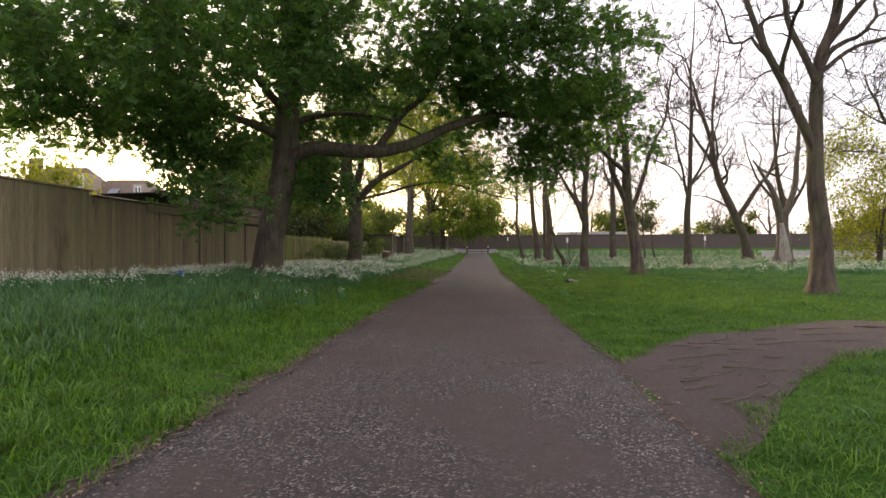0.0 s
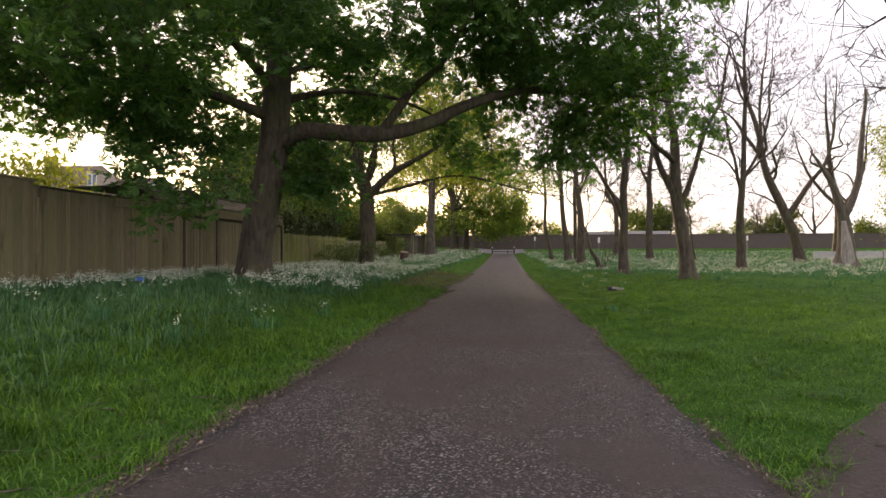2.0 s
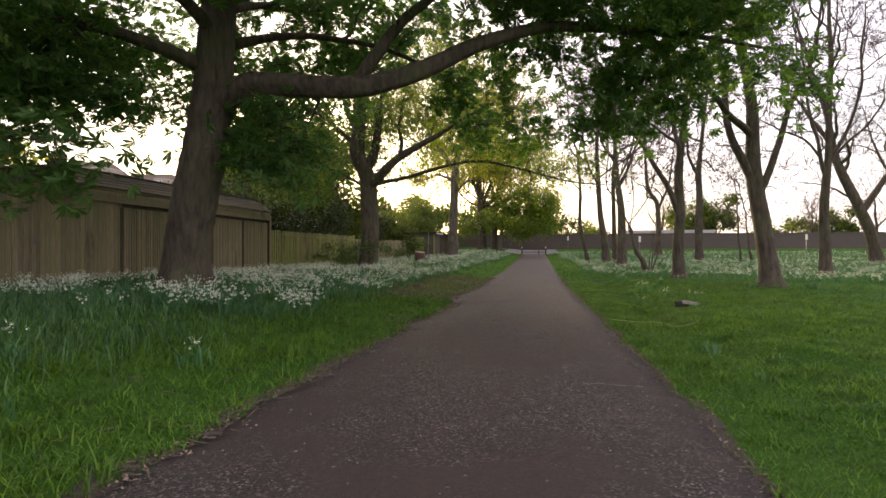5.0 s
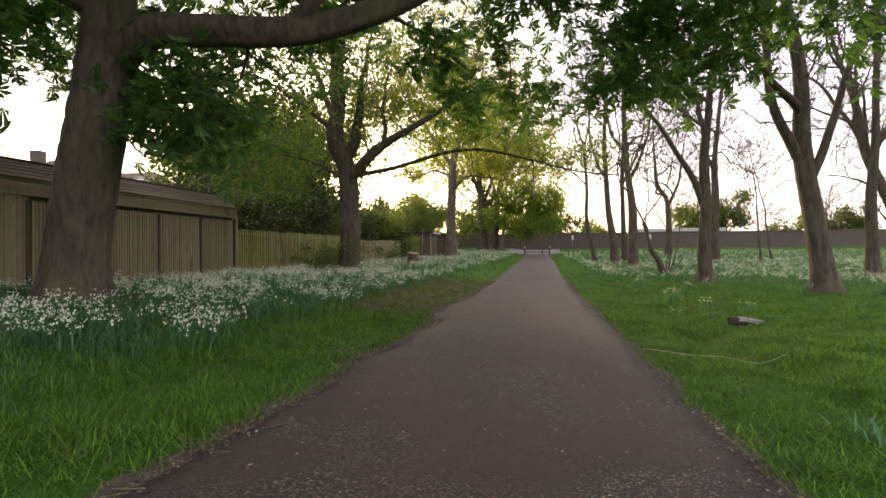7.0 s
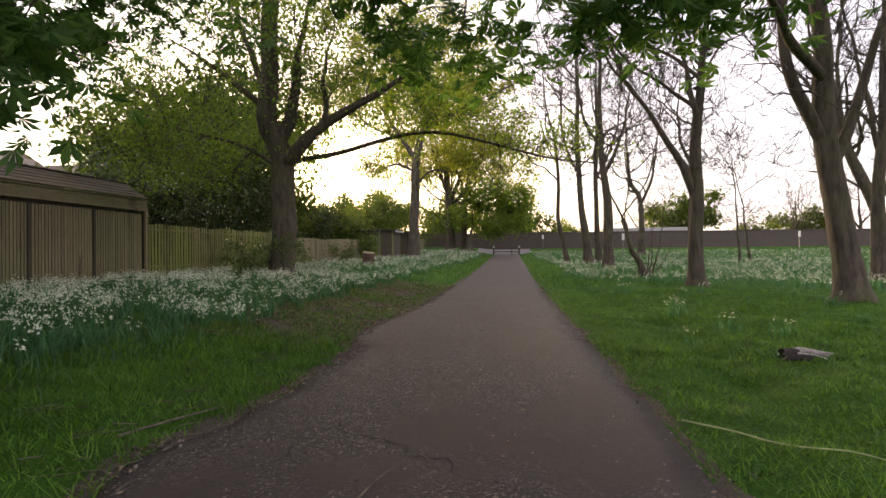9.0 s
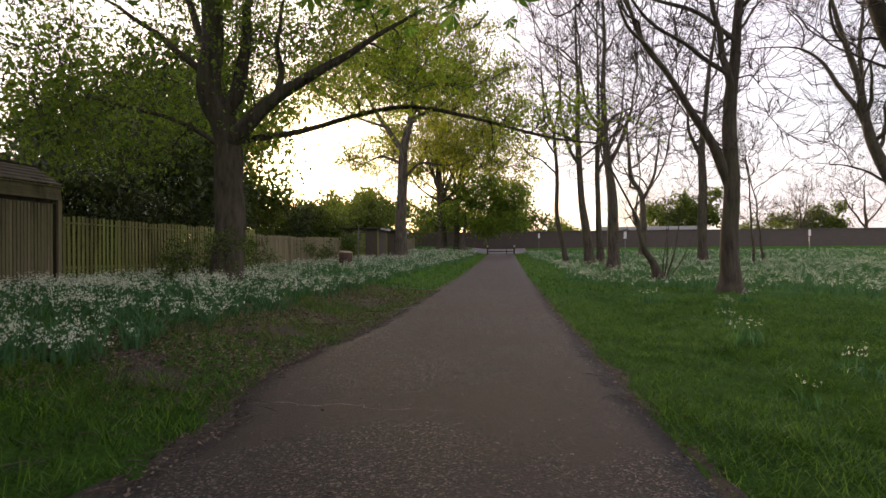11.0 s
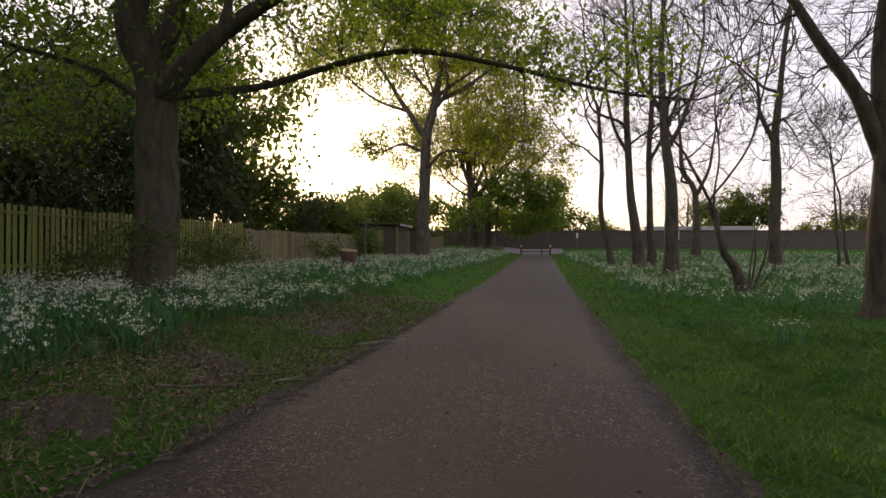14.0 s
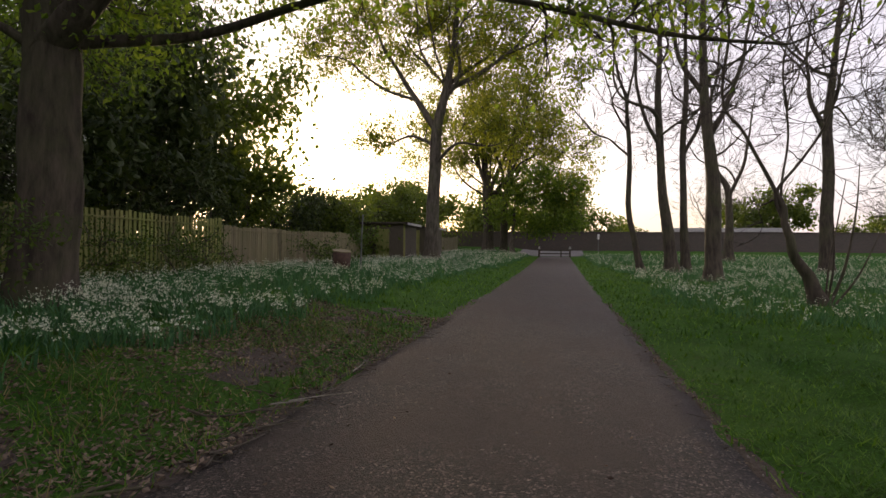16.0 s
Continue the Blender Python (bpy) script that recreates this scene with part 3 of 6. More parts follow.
def tree(name, base, limbs, clouds, seed, bark, twig=TWIG, leaf=None, label="", group="", leaves=0, leaf_size=0.12, spread=0.5, twigs=6, twig_len=0.7, up=0.5, template=None, droop=35, flare=0.55, shell=0.0, sides=16, step=0.16, mid_sides=5, along=0):
    """limbs: (control points from the base, first radius, last radius), the trunk first. clouds: x, y, z, three radii, count of branch ends."""
    rng = np.random.default_rng(seed)
    bz = float(height(base[0], base[1]))
    thing = empty(name, base[0], base[1], bz)
    nodes, ways, rads, strewn, stems = [], [], [], [], []
    for k, (pts, r0, r1) in enumerate(limbs):
        pts = [tuple(p) for p in pts]
        if k == 0:
            pts[0] = (pts[0][0], pts[0][1], -0.25)
        else:
            near = min(((float(np.linalg.norm(q - np.array(pts[0]))), i, n2) for n2, (ln2, _) in enumerate(stems) for i, q in enumerate(ln2)))
            ln2, rd2 = stems[near[2]]
            back = ln2[max(0, near[1] - int(0.5 / step))]
            if near[0] < 0.8:
                pts.insert(0, tuple(back))
                pts[1] = tuple(0.5 * (np.array(pts[1]) + ln2[near[1]]))
                r0 = min(r0, 0.8 * float(rd2[near[1]]))
        line = spline(pts, step if k == 0 else step * 1.2)
        t = np.linspace(0, 1, len(line))
        sway = np.stack([0.05 * np.sin(t * 9 + seed) + 0.03 * np.sin(t * 23 + 3 * seed + k), 0.06 * np.sin(t * 7 + 2 * seed) + 0.03 * np.sin(t * 19 + k), t * 0], -1)
        line = line + (sway - sway[0]) * smooth_step(0.0, 0.25, t)[:, None]
        rad = r0 + (0.45 * r1 - r0) * t ** 0.8
        if k == 0:
            z = np.clip(line[:, 2], 0, None)
            rad = rad * (1 + flare * np.exp(-z / 0.28))
        stems.append((line, rad))
        V, F = limb_mesh(line, rad, sides if k == 0 else max(8, sides - 4), rng)
        part_np("trunk" if k == 0 else "limb", V, F, bark, thing, True)
        lo = 0.45 if k == 0 else 0.2
        keep = t > lo
        if along:
            at = rng.integers(int(len(line) * (0.45 if k == 0 else 0.25)), len(line), along)
            out = rng.normal(0, 1, (along, 3)) * np.array([1, 1, 0.5]) + np.array([0, 0, 0.5])
            strewn.append(line[at] + out / np.linalg.norm(out, axis=1, keepdims=True) * rng.uniform(0.5, 1.7, (along, 1)))
        nodes.append(line[keep])
        ways.append(np.gradient(line, axis=0)[keep])
        rads.append(rad[keep])
    nodes, ways, rads = np.vstack(nodes), np.vstack(ways), np.concatenate(rads)
    ways /= np.linalg.norm(ways, axis=1, keepdims=True) + 1e-9
    targets = np.vstack([in_cloud(rng, c, shell) for c in clouds] + strewn)
    order = np.argsort([np.min(np.linalg.norm(nodes - t, axis=1)) for t in targets])
    targets = targets[order]
    BP, BR, ends, endways = [], [], [], []
    K = 7
    s = np.linspace(0, 1, K)[:, None]
    for t in targets:
        d = t - nodes
        dist = np.linalg.norm(d, axis=1) + 1e-6
        cosa = np.einsum("ij,ij->i", d, ways) / dist
        cost = dist * (1.5 - 0.6 * cosa) + 0.25 * np.clip(nodes[:, 2] - t[2], 0, None) * up
        j = int(np.argmin(cost))
        L = dist[j]
        if L < 0.15:
            continue
        p0 = nodes[j]
        c1 = p0 + (ways[j] * 0.6 + d[j] / L * 0.6) * L * 0.35
        c2 = t - (d[j] / L * 0.7 + np.array([0, 0, up])) * L * 0.3 + rng.normal(0, 0.05 * L, 3)
        line = (1 - s) ** 3 * p0 + 3 * (1 - s) ** 2 * s * c1 + 3 * (1 - s) * s ** 2 * c2 + s ** 3 * t
        line[1:-1] += rng.normal(0, 0.018 * L, (K - 2, 3))
        r0 = min(rads[j] * 0.75, 0.020 + 0.028 * L)
        rad = r0 + (0.009 - r0) * np.linspace(0, 1, K) ** 0.8
        BP.append(line)
        BR.append(np.maximum(rad, 0.007))
        way = np.gradient(line, axis=0)
        way /= np.linalg.norm(way, axis=1, keepdims=True) + 1e-9
        nodes, ways, rads = np.vstack([nodes, line[2:]]), np.vstack([ways, way[2:]]), np.concatenate([rads, rad[2:]])
        for q in (3, 4, 5, 6):
            ends.append(line[q])
            endways.append(way[q])
    ends, endways = np.array(ends), np.array(endways)
    pieces = [tubes(np.array(BP), np.array(BR), mid_sides)]
    tips = ends
    if twigs:
        n = int(len(ends) * twigs / 4)
        pick = rng.integers(0, len(ends), n)
        w = endways[pick] * 0.9 + rng.normal(0, 0.42, (n, 3)) + np.array([0, 0, 0.5 * up])
        w /= np.linalg.norm(w, axis=1, keepdims=True)
        ln = twig_len * rng.uniform(0.4, 1.2, n)
        k4 = np.linspace(0, 1, 3)
        bend = rng.normal(0, 0.12, (n, 3)) + np.array([0, 0, 0.15 * up])
        TP = ends[pick][:, None] + (w * ln[:, None])[:, None] * k4[None, :, None] + (bend * ln[:, None])[:, None] * (k4 ** 2)[None, :, None]
        TR = np.linspace(0.0105, 0.0050, 3)[None] * rng.uniform(0.8, 1.3, (n, 1))
        pieces.append(tubes(TP, TR, 3))
        # a second, finer order
        pick = rng.integers(0, n, int(n * 1.1))
        kq = rng.integers(1, 3, len(pick))
        w2 = w[pick] + rng.normal(0, 0.42, (len(pick), 3))
        w2 /= np.linalg.norm(w2, axis=1, keepdims=True)
        ln2 = ln[pick] * rng.uniform(0.3, 0.7, len(pick))
        k3 = np.linspace(0, 1, 2)
        SP = TP[pick, kq][:, None] + (w2 * ln2[:, None])[:, None] * k3[None, :, None]
        pieces.append(tubes(SP, np.repeat(np.linspace(0.0060, 0.0030, 2)[None], len(pick), 0), 3))
        tips = np.vstack([TP[:, 1], TP[:, 2], SP[:, 1]])
    V, F = merge(pieces)
    tagged(part_np("branchwork", V, F, twig, thing, True), kind="stuff")
    if leaf and leaves:
        pick = rng.integers(0, len(tips), leaves)
        pos = tips[pick] + rng.normal(0, spread, (leaves, 3)) * np.array([1, 1, 0.75])
        size = leaf_size * rng.uniform(0.55, 1.25, leaves)
        V, F = scatter(template or LEAF_SIMPLE, pos, turns(rng, leaves, droop, 0.55), size)
        tagged(part_np("crown", V, F, leaf, thing), kind="stuff")
    return tagged(thing, label, "tree", group)


# the big chestnut beside the path
tree("chestnut_tree", (-7.3, 19.6),
     [([(0, 0, 0), (0.05, 0, 0.8), (0.32, 0, 2.3), (0.55, 0, 4.0), (0.68, 0, 5.8), (0.75, 0.1, 8.4), (0.5, 0, 12)], 0.51, 0.50),
      ([(0.45, 0, 3.3), (0.95, -0.05, 4.0), (1.5, -0.05, 4.28), (2.3, 0.1, 4.27), (3.7, 0.2, 4.2), (5.0, 0.3, 4.5), (6.2, 0.6, 5.1), (7.6, 1.2, 5.6), (9.2, 2.0, 5.8), (11.2, 3.2, 5.9), (13.6, 4.4, 5.8)], 0.30, 0.05),
      ([(3.6, 0.2, 4.2), (4.1, 0.2, 4.85), (4.6, 0.4, 5.6), (5.4, 0.5, 6.3), (6.0, 0.8, 7.4), (6.8, 1.0, 9.0)], 0.25, 0.10),
      ([(0.6, 0, 4.6), (-0.8, -0.6, 5.2), (-2.6, -1.4, 5.5), (-4.8, -2.6, 5.2)], 0.19, 0.05),
      ([(0.65, 0, 5.4), (0.2, -1.6, 6.2), (-0.2, -3.8, 6.6), (-0.4, -6.2, 6.4)], 0.18, 0.05),
      ([(0.7, 0, 6.6), (2.2, -1.2, 7.7), (3.9, -3.0, 8.4), (5.6, -4.6, 8.5)], 0.17, 0.05),
      ([(0.65, 0.1, 5.2), (2.3, 1.7, 5.9), (4.3, 3.3, 5.8), (5.9, 4.6, 4.8)], 0.15, 0.04),
      ([(0.65, 0.1, 5.8), (0.9, 1.8, 6.8), (1.6, 4.2, 7.4)], 0.15, 0.05),
      ([(0.7, 0, 7.2), (-1.4, 0.4, 8.8), (-3.8, 0.8, 9.8)], 0.16, 0.05)],
     [(-5.4, -2.4, 6.1, 4.6, 3.4, 1.9, 120), (-0.6, -5.2, 6.4, 4.4, 2.8, 1.9, 100), (-6.8, -4.6, 6.5, 3.4, 2.6, 2.0, 40), (4.6, -4.0, 8.0, 3.8, 3.0, 1.8, 54), (3.2, -0.4, 7.8, 5.0, 4.0, 2.2, 96),
      (8.6, 1.6, 6.6, 2.6, 2.6, 1.4, 60), (8.6, -0.6, 8.8, 3.0, 3.0, 1.8, 50), (10.8, 0.2, 7.8, 2.2, 2.2, 1.5, 36), (-8.5, -3.0, 8.2, 3.0, 3.0, 1.8, 34), (7.0, 0.3, 7.4, 2.6, 2.6, 1.6, 55), (1.6, 4.2, 7.4, 3.6, 2.6, 1.8, 50), (-3.4, 1.0, 8.6, 4.4, 3.8, 2.2, 80), (0.6, 0, 11, 6, 5, 2.4, 110),
      (-1.5, -1.6, 3.6, 1.1, 0.9, 1.0, 20), (-2.4, -1.4, 4.7, 1.7, 1.3, 1.0, 34), (-5.6, -1.8, 5.4, 2.0, 1.6, 0.8, 14), (1.7, 0.4, 3.4, 0.9, 0.6, 0.9, 24), (-0.4, -3.7, 2.3, 0.9, 0.6, 0.4, 9),
      (6.2, 4.2, 4.5, 1.5, 1.1, 0.7, 10), (5.8, 4.0, 5.5, 2.0, 1.7, 1.0, 11), (9.2, 2.6, 4.2, 1.0, 0.9, 0.9, 16), (10.4, 3.0, 5.2, 1.5, 1.2, 1.0, 26), (12.2, 3.6, 6.4, 1.6, 1.2, 1.2, 26), (13.7, 4.4, 5.2, 0.8, 0.7, 0.5, 4), (11.0, 3.0, 6.6, 1.9, 1.6, 1.1, 13), (-2.5, 5.2, 6.2, 3.6, 2.4, 1.4, 56), (0.6, 6.2, 5.8, 2.4, 1.8, 1.1, 14), (-6.0, 2.5, 6.6, 3.0, 2.6, 1.4, 40)],
     11, BARK_DARK, leaf=CHESTNUT_LEAF, leaves=36000, leaf_size=0.26, spread=0.30, twigs=2.6, twig_len=0.6, up=0.1, template=LEAF_PALM, droop=38, sides=22, step=0.12,
     label="big dark-leaved horse chestnut with a limb over the path")

# the second big tree, by the fence
tree("maple_tree", (-7.1, 32.4),
     [([(0, 0, 0), (0, 0, 1.5), (-0.05, 0, 2.8), (-0.15, 0, 4.1), (-0.45, 0, 5.0), (-0.46, 0.1, 6.4), (-0.4, 0, 9.5)], 0.41, 0.56),
      ([(-0.05, 0, 3.6), (0.45, 0, 4.05), (1.3, 0, 4.9), (2.5, 0, 5.45), (3.7, 0.2, 6.2), (5.2, 0.5, 7.2)], 0.26, 0.06),
      ([(1.35, 0, 4.9), (1.42, 0, 6.2), (1.7, 0.2, 8.2)], 0.12, 0.05),
      ([(0.1, 0.1, 3.6), (1.3, 1.2, 4.15), (3.0, 1.5, 4.65), (4.7, 1.5, 4.85), (6.4, 1.5, 4.5), (8.4, 1.6, 3.9), (10.2, 1.8, 3.7)], 0.105, 0.05),
      ([(-0.4, 0, 5.2), (-1.8, -0.4, 6.6), (-3.4, -0.8, 7.6)], 0.15, 0.04),
      ([(-0.1, 0, 4.2), (0.25, 0.2, 5.6), (0.4, 0.3, 6.8), (0.9, 0.3, 9.5)], 0.26, 0.08),
      ([(-0.42, 0, 5.6), (-1.5, 0.5, 8.0), (-2.2, 0.8, 11.0)], 0.17, 0.05),
      ([(-0.1, 0, 3.5), (-1.2, -0.4, 4.2), (-3.0, -0.9, 4.7), (-4.6, -1.2, 4.8)], 0.11, 0.03)],
     [(1.2, 0.4, 8.2, 4.0, 3.4, 2.6, 70), (-2.8, -0.5, 7.4, 3.2, 3.0, 2.4, 28), (4.4, 1.0, 6.6, 2.8, 2.4, 1.5, 40), (5.4, 1.5, 5.1, 2.6, 0.9, 0.6, 26), (8.6, 1.7, 4.3, 1.8, 0.8, 0.6, 16), (-2.6, -0.8, 3.9, 1.8, 1.6, 1.3, 22), (0.4, 0, 10.6, 4.4, 4.0, 2.2, 36), (-3.5, -2.0, 5.4, 2.6, 2.4, 1.6, 10), (-2.8, 5.5, 6.2, 2.8, 2.2, 1.6, 34), (-0.6, 3.6, 6.8, 2.4, 2.0, 1.5, 34), (0.3, 0.6, 4.6, 0.9, 0.5, 1.2, 14), (-3.2, -2.6, 4.2, 2.2, 1.4, 1.2, 30), (-2.2, 1.0, 4.6, 1.5, 1.2, 0.9, 9), (2.4, 2.4, 6.2, 2.0, 1.6, 1.0, 20)],
     12, BARK_DARK, leaf=MAPLE_LEAF, leaves=40000, leaf_size=0.14, spread=0.34, twigs=4, twig_len=0.7, up=0.25, sides=20, step=0.14, flare=0.28, along=8,
     label="tall maple in fresh green leaf beside the paling fence")

# lime trees further along the path, in light spring leaf
def fan(seed, fork, n, reach, top, r):
    """Boughs rising and spreading from one fork."""
    g = np.random.default_rng(seed)
    out = []
    for k in range(n):
        a = 2 * np.pi * (k + g.uniform(-0.3, 0.3)) / n
        q = g.uniform(0.35, 1.0)
        e = np.array([np.cos(a), 0.8 * np.sin(a), 0]) * reach * q
        rise = (top - fork[2]) * (1.05 - 0.55 * q) * g.uniform(0.85, 1.1)
        f = np.array(fork) + np.array([0, 0, g.uniform(-0.6, 0.9)])
        bend = g.normal(0, 0.05 * reach, (2, 3))
        pts = [tuple(f), tuple(f + e * 0.32 + (0, 0, rise * 0.22) + bend[0] * 0.5), tuple(f + e * 0.7 + (0, 0, rise * 0.58) + bend[1]), tuple(f + e + (0, 0, rise))]
        out.append((pts, r * g.uniform(0.7, 1.1), 0.05))
        m = np.array(pts[1]) * 0.4 + np.array(pts[2]) * 0.6
        side = g.normal(0, 1, 3) * np.array([1, 1, 0.3]) + np.array([0, 0, 0.7])
        out.append(([tuple(m), tuple(m + side * 0.12 * reach), tuple(m + side * 0.26 * reach + (0, 0, 0.6))], r * 0.45, 0.04))
    return out


tree("lime_tree", (-7.2, 58.4),
     [([(0, 0, 0), (0.08, 0, 4.0), (0.35, 0, 7.6), (0.9, 0, 10.2), (1.3, 0, 13.4), (1.2, 0, 18.0)], 0.50, 0.16),
      ([(0.3, 0, 7.4), (-0.7, 0, 8.9), (-1.7, 0, 10.6), (-3.2, 0, 13.0), (-4.2, 0, 15.5)], 0.28, 0.08),
      ([(0.2, 0, 6.5), (-1.2, 0.2, 7.3), (-2.6, 0.3, 6.9), (-4.3, 0.3, 6.6)], 0.15, 0.04),
      ([(0.1, 0, 5.6), (1.6, -0.8, 6.6), (3.4, -1.0, 6.4), (5.0, -1.2, 6.9)], 0.13, 0.04),
      ([(-1.0, 0, 9.3), (-2.9, -0.6, 10.0), (-5.0, -1.0, 11.6), (-7.0, -1.2, 12.0)], 0.14, 0.04)] + fan(61, (0.7, 0, 9.4), 7, 7.0, 18.0, 0.19),
     [(0.8, 0, 14.5, 7.0, 5, 3.6, 150), (-4.2, 0, 12.6, 4.4, 4, 2.6, 70), (5.4, 0, 11.4, 4.0, 3.4, 3.2, 70), (4.2, -0.8, 7.4, 2.8, 2.6, 1.6, 34), (-3.2, 0.2, 7.0, 2.0, 1.0, 0.5, 8), (-0.6, 0, 18.0, 6.0, 5.0, 2.4, 80)],
     13, BARK, leaf=SPRING_LEAF, leaves=40000, leaf_size=0.22, spread=0.24, along=7, twigs=6, twig_len=0.9, up=0.4, sides=16, flare=0.35, label="tall lime tree with sparse yellow-green spring leaves")
tree("lime_tree", (-7.4, 86.5),
     [([(0, 0, 0), (0.05, 0, 3.6), (-0.1, 0, 7.0), (-0.6, 0, 12.5), (-0.4, 0, 19.0)], 0.66, 0.18),
      ([(1.7, 0.3, -0.3), (1.75, 0.3, 3.0), (2.0, 0.3, 6.6), (2.6, 0.3, 11.0), (3.4, 0.3, 17.0)], 0.50, 0.12)]
     + fan(62, (0, 0, 5.6), 9, 8.0, 21.0, 0.34) + fan(63, (2.0, 0.3, 6.2), 8, 8.8, 20.0, 0.32),
     [(0.5, 0, 14.5, 8.0, 6, 5.0, 150), (7.0, 0, 10.5, 4.4, 4, 4.4, 80), (-5.4, 0, 10.6, 4, 4, 4.2, 70), (7.6, 0, 6.0, 3.2, 3, 1.8, 30), (1.0, 0, 19.5, 6.0, 5.0, 2.2, 60)],
     14, BARK_DARK, leaf=SPRING_LEAF, leaves=36000, leaf_size=0.32, spread=0.34, along=5, twigs=6, twig_len=1.2, up=0.4, sides=12, label="lime tree with a fan of boughs and thin spring leaves")
tree("field_maple", (-4.6, 84.0),
     [([(0, 0, 0), (0.1, 0, 2.5), (0.4, 0, 6.0)], 0.30, 0.08)],
     [(2.0, 0, 4.2, 5.4, 4.0, 2.0, 90), (2.6, 0, 6.6, 4.4, 3.5, 2.0, 70)],
     15, BARK, leaf=MAPLE_LEAF, leaves=10000, leaf_size=0.36, spread=0.4, twigs=5, up=0.1, sides=10, label="low spreading tree in fresh green leaf beside the path's end")

# the bare trees on the lawn
def taller(z):
    return z if z < 9.0 else 9.0 + (z - 9.0) * 1.7


def side_limbs(limbs, seed):
    """Crooked secondary boughs off the upper parts of the given limbs."""
    g = np.random.default_rng(seed + 500)
    out = []
    for k, (pts, r0, r1) in enumerate(limbs):
        line = spline(pts, 0.3)
        high = [i for i, p in enumerate(line) if p[2] > 4.2]
        for q in range(4 if k == 0 else 3):
            if len(high) < 8:
                break
            i = int(high[int(len(high) * g.uniform(0.05, 0.8))])
            local = r0 + (0.45 * r1 - r0) * (i / len(line)) ** 0.8
            a = g.uniform(0, 2 * np.pi)
            long = g.uniform(2.0, 4.4) * (0.6 + 0.04 * line[-1][2])
            w = np.array([np.cos(a), np.sin(a), g.uniform(0.5, 1.3)])
            w /= np.linalg.norm(w)
            p = line[i]
            p1 = p + w * long * 0.35 + g.normal(0, 0.12, 3)
            p2 = p1 + (w + g.normal(0, 0.45, 3)) * long * 0.35
            p3 = p2 + (w + (0, 0, 0.5) + g.normal(0, 0.35, 3)) * long * 0.4
            out.append(([tuple(p), tuple(p1), tuple(p2), tuple(p3)], max(0.04, 0.66 * local), 0.035))
    return out


def ash(base, limbs, clouds, seed, label, twigs=7, twig_len=0.8, sides=16, name="ash_tree"):
    limbs = [([(x, y, taller(z)) for x, y, z in pts], r0, r1) for pts, r0, r1 in limbs]
    limbs = limbs + side_limbs(limbs, seed)
    clouds = [(c[0], c[1], taller(c[2]), c[3] * 1.2, c[4] * 1.2, c[5] * 1.5, c[6] * 1.25) for c in clouds]
    top = max(c[2] for c in clouds)
    clouds.append((0, 0, top * 0.5, 0.20 * top, 0.20 * top, 0.16 * top, 36))
    return tree(name, base, limbs, clouds, seed, BARK_DARK, twigs=twigs * 0.5, twig_len=twig_len, up=0.6, sides=sides, along=6, mid_sides=4, label=label, group="bare trees on the lawn")


ash((8.6, 15.3),
    [([(0, 0, 0), (0.03, 0, 1.8), (-0.03, 0, 3.6), (0.12, 0, 5.8), (0.5, 0, 7.6), (0.8, 0, 11)], 0.27, 0.08),
     ([(-0.05, 0, 3.5), (-0.6, 0, 4.9), (-1.1, 0, 6.1), (-1.8, 0, 7.6), (-2.4, 0, 10)], 0.15, 0.04),
     ([(0.05, 0, 5.2), (-0.4, 0.2, 6.7), (-0.7, 0.3, 8.0), (-0.9, 0.3, 10)], 0.13, 0.04)],
    [(0.8, 0, 9.5, 2.6, 2.6, 2.6, 70), (-2.2, 0, 9.0, 2.0, 2.0, 2.2, 50), (2.2, 0, 5.0, 1.4, 1.4, 1.6, 22)], 21, "tall bare ash with a straight forked grey trunk on the lawn")
leaning = ash((7.3, 27.9),
    [([(0.12, 0, 0), (0.0, 0, 1.1), (-0.15, 0, 2.1), (-0.32, 0, 3.2), (-0.44, 0, 5.0), (-0.63, 0, 6.4), (-0.9, 0, 8.6), (-1.0, 0, 11)], 0.33, 0.07),
     ([(-0.36, 0, 3.2), (-0.99, 0, 4.6), (-1.32, 0, 6.1), (-1.5, 0, 7.8), (-1.9, 0, 10.5)], 0.19, 0.05),
     ([(-0.2, 0, 2.9), (0.36, 0, 4.4), (0.58, 0, 5.7), (1.3, 0, 7.3), (1.8, 0, 9.5)], 0.15, 0.04)],
    [(-1.0, 0, 9.5, 2.6, 2.6, 2.8, 80), (1.8, 0, 8.8, 2.2, 2.2, 2.6, 60), (-2.4, 0, 7.0, 1.6, 1.8, 2.0, 30)], 22, "leaning bare ash that splits into three grey limbs")
W = spline([(-0.10, -0.29, -0.05), (-0.12, -0.215, 0.45), (-0.18, -0.185, 0.95)], 0.1)
V, F = limb_mesh(W, np.linspace(0.075, 0.025, len(W)), 8, np.random.default_rng(6))
part_np("bare_wood", V, F, BARK_PALE, leaning, True, "pale strip where the bark is torn off")
ash((12.3, 35.4),
    [([(0, 0, 0), (-0.08, 0, 3.7), (0.1, 0, 7.8), (0.4, 0, 13.0)], 0.24, 0.05),
     ([(-0.03, 0, 4.3), (-0.74, 0, 7.3), (-1.3, 0, 10.4)], 0.11, 0.03), ([(0.03, 0, 4.6), (1.2, 0, 7.6), (1.7, 0, 11.0)], 0.11, 0.03)],
    [(0.3, 0, 11.5, 2.6, 2.6, 3.0, 60), (-1.6, 0, 9.5, 1.8, 1.8, 2.4, 40), (2.2, 0, 9.0, 2.2, 2.2, 2.6, 50)], 23, "slender straight bare ash on the lawn")
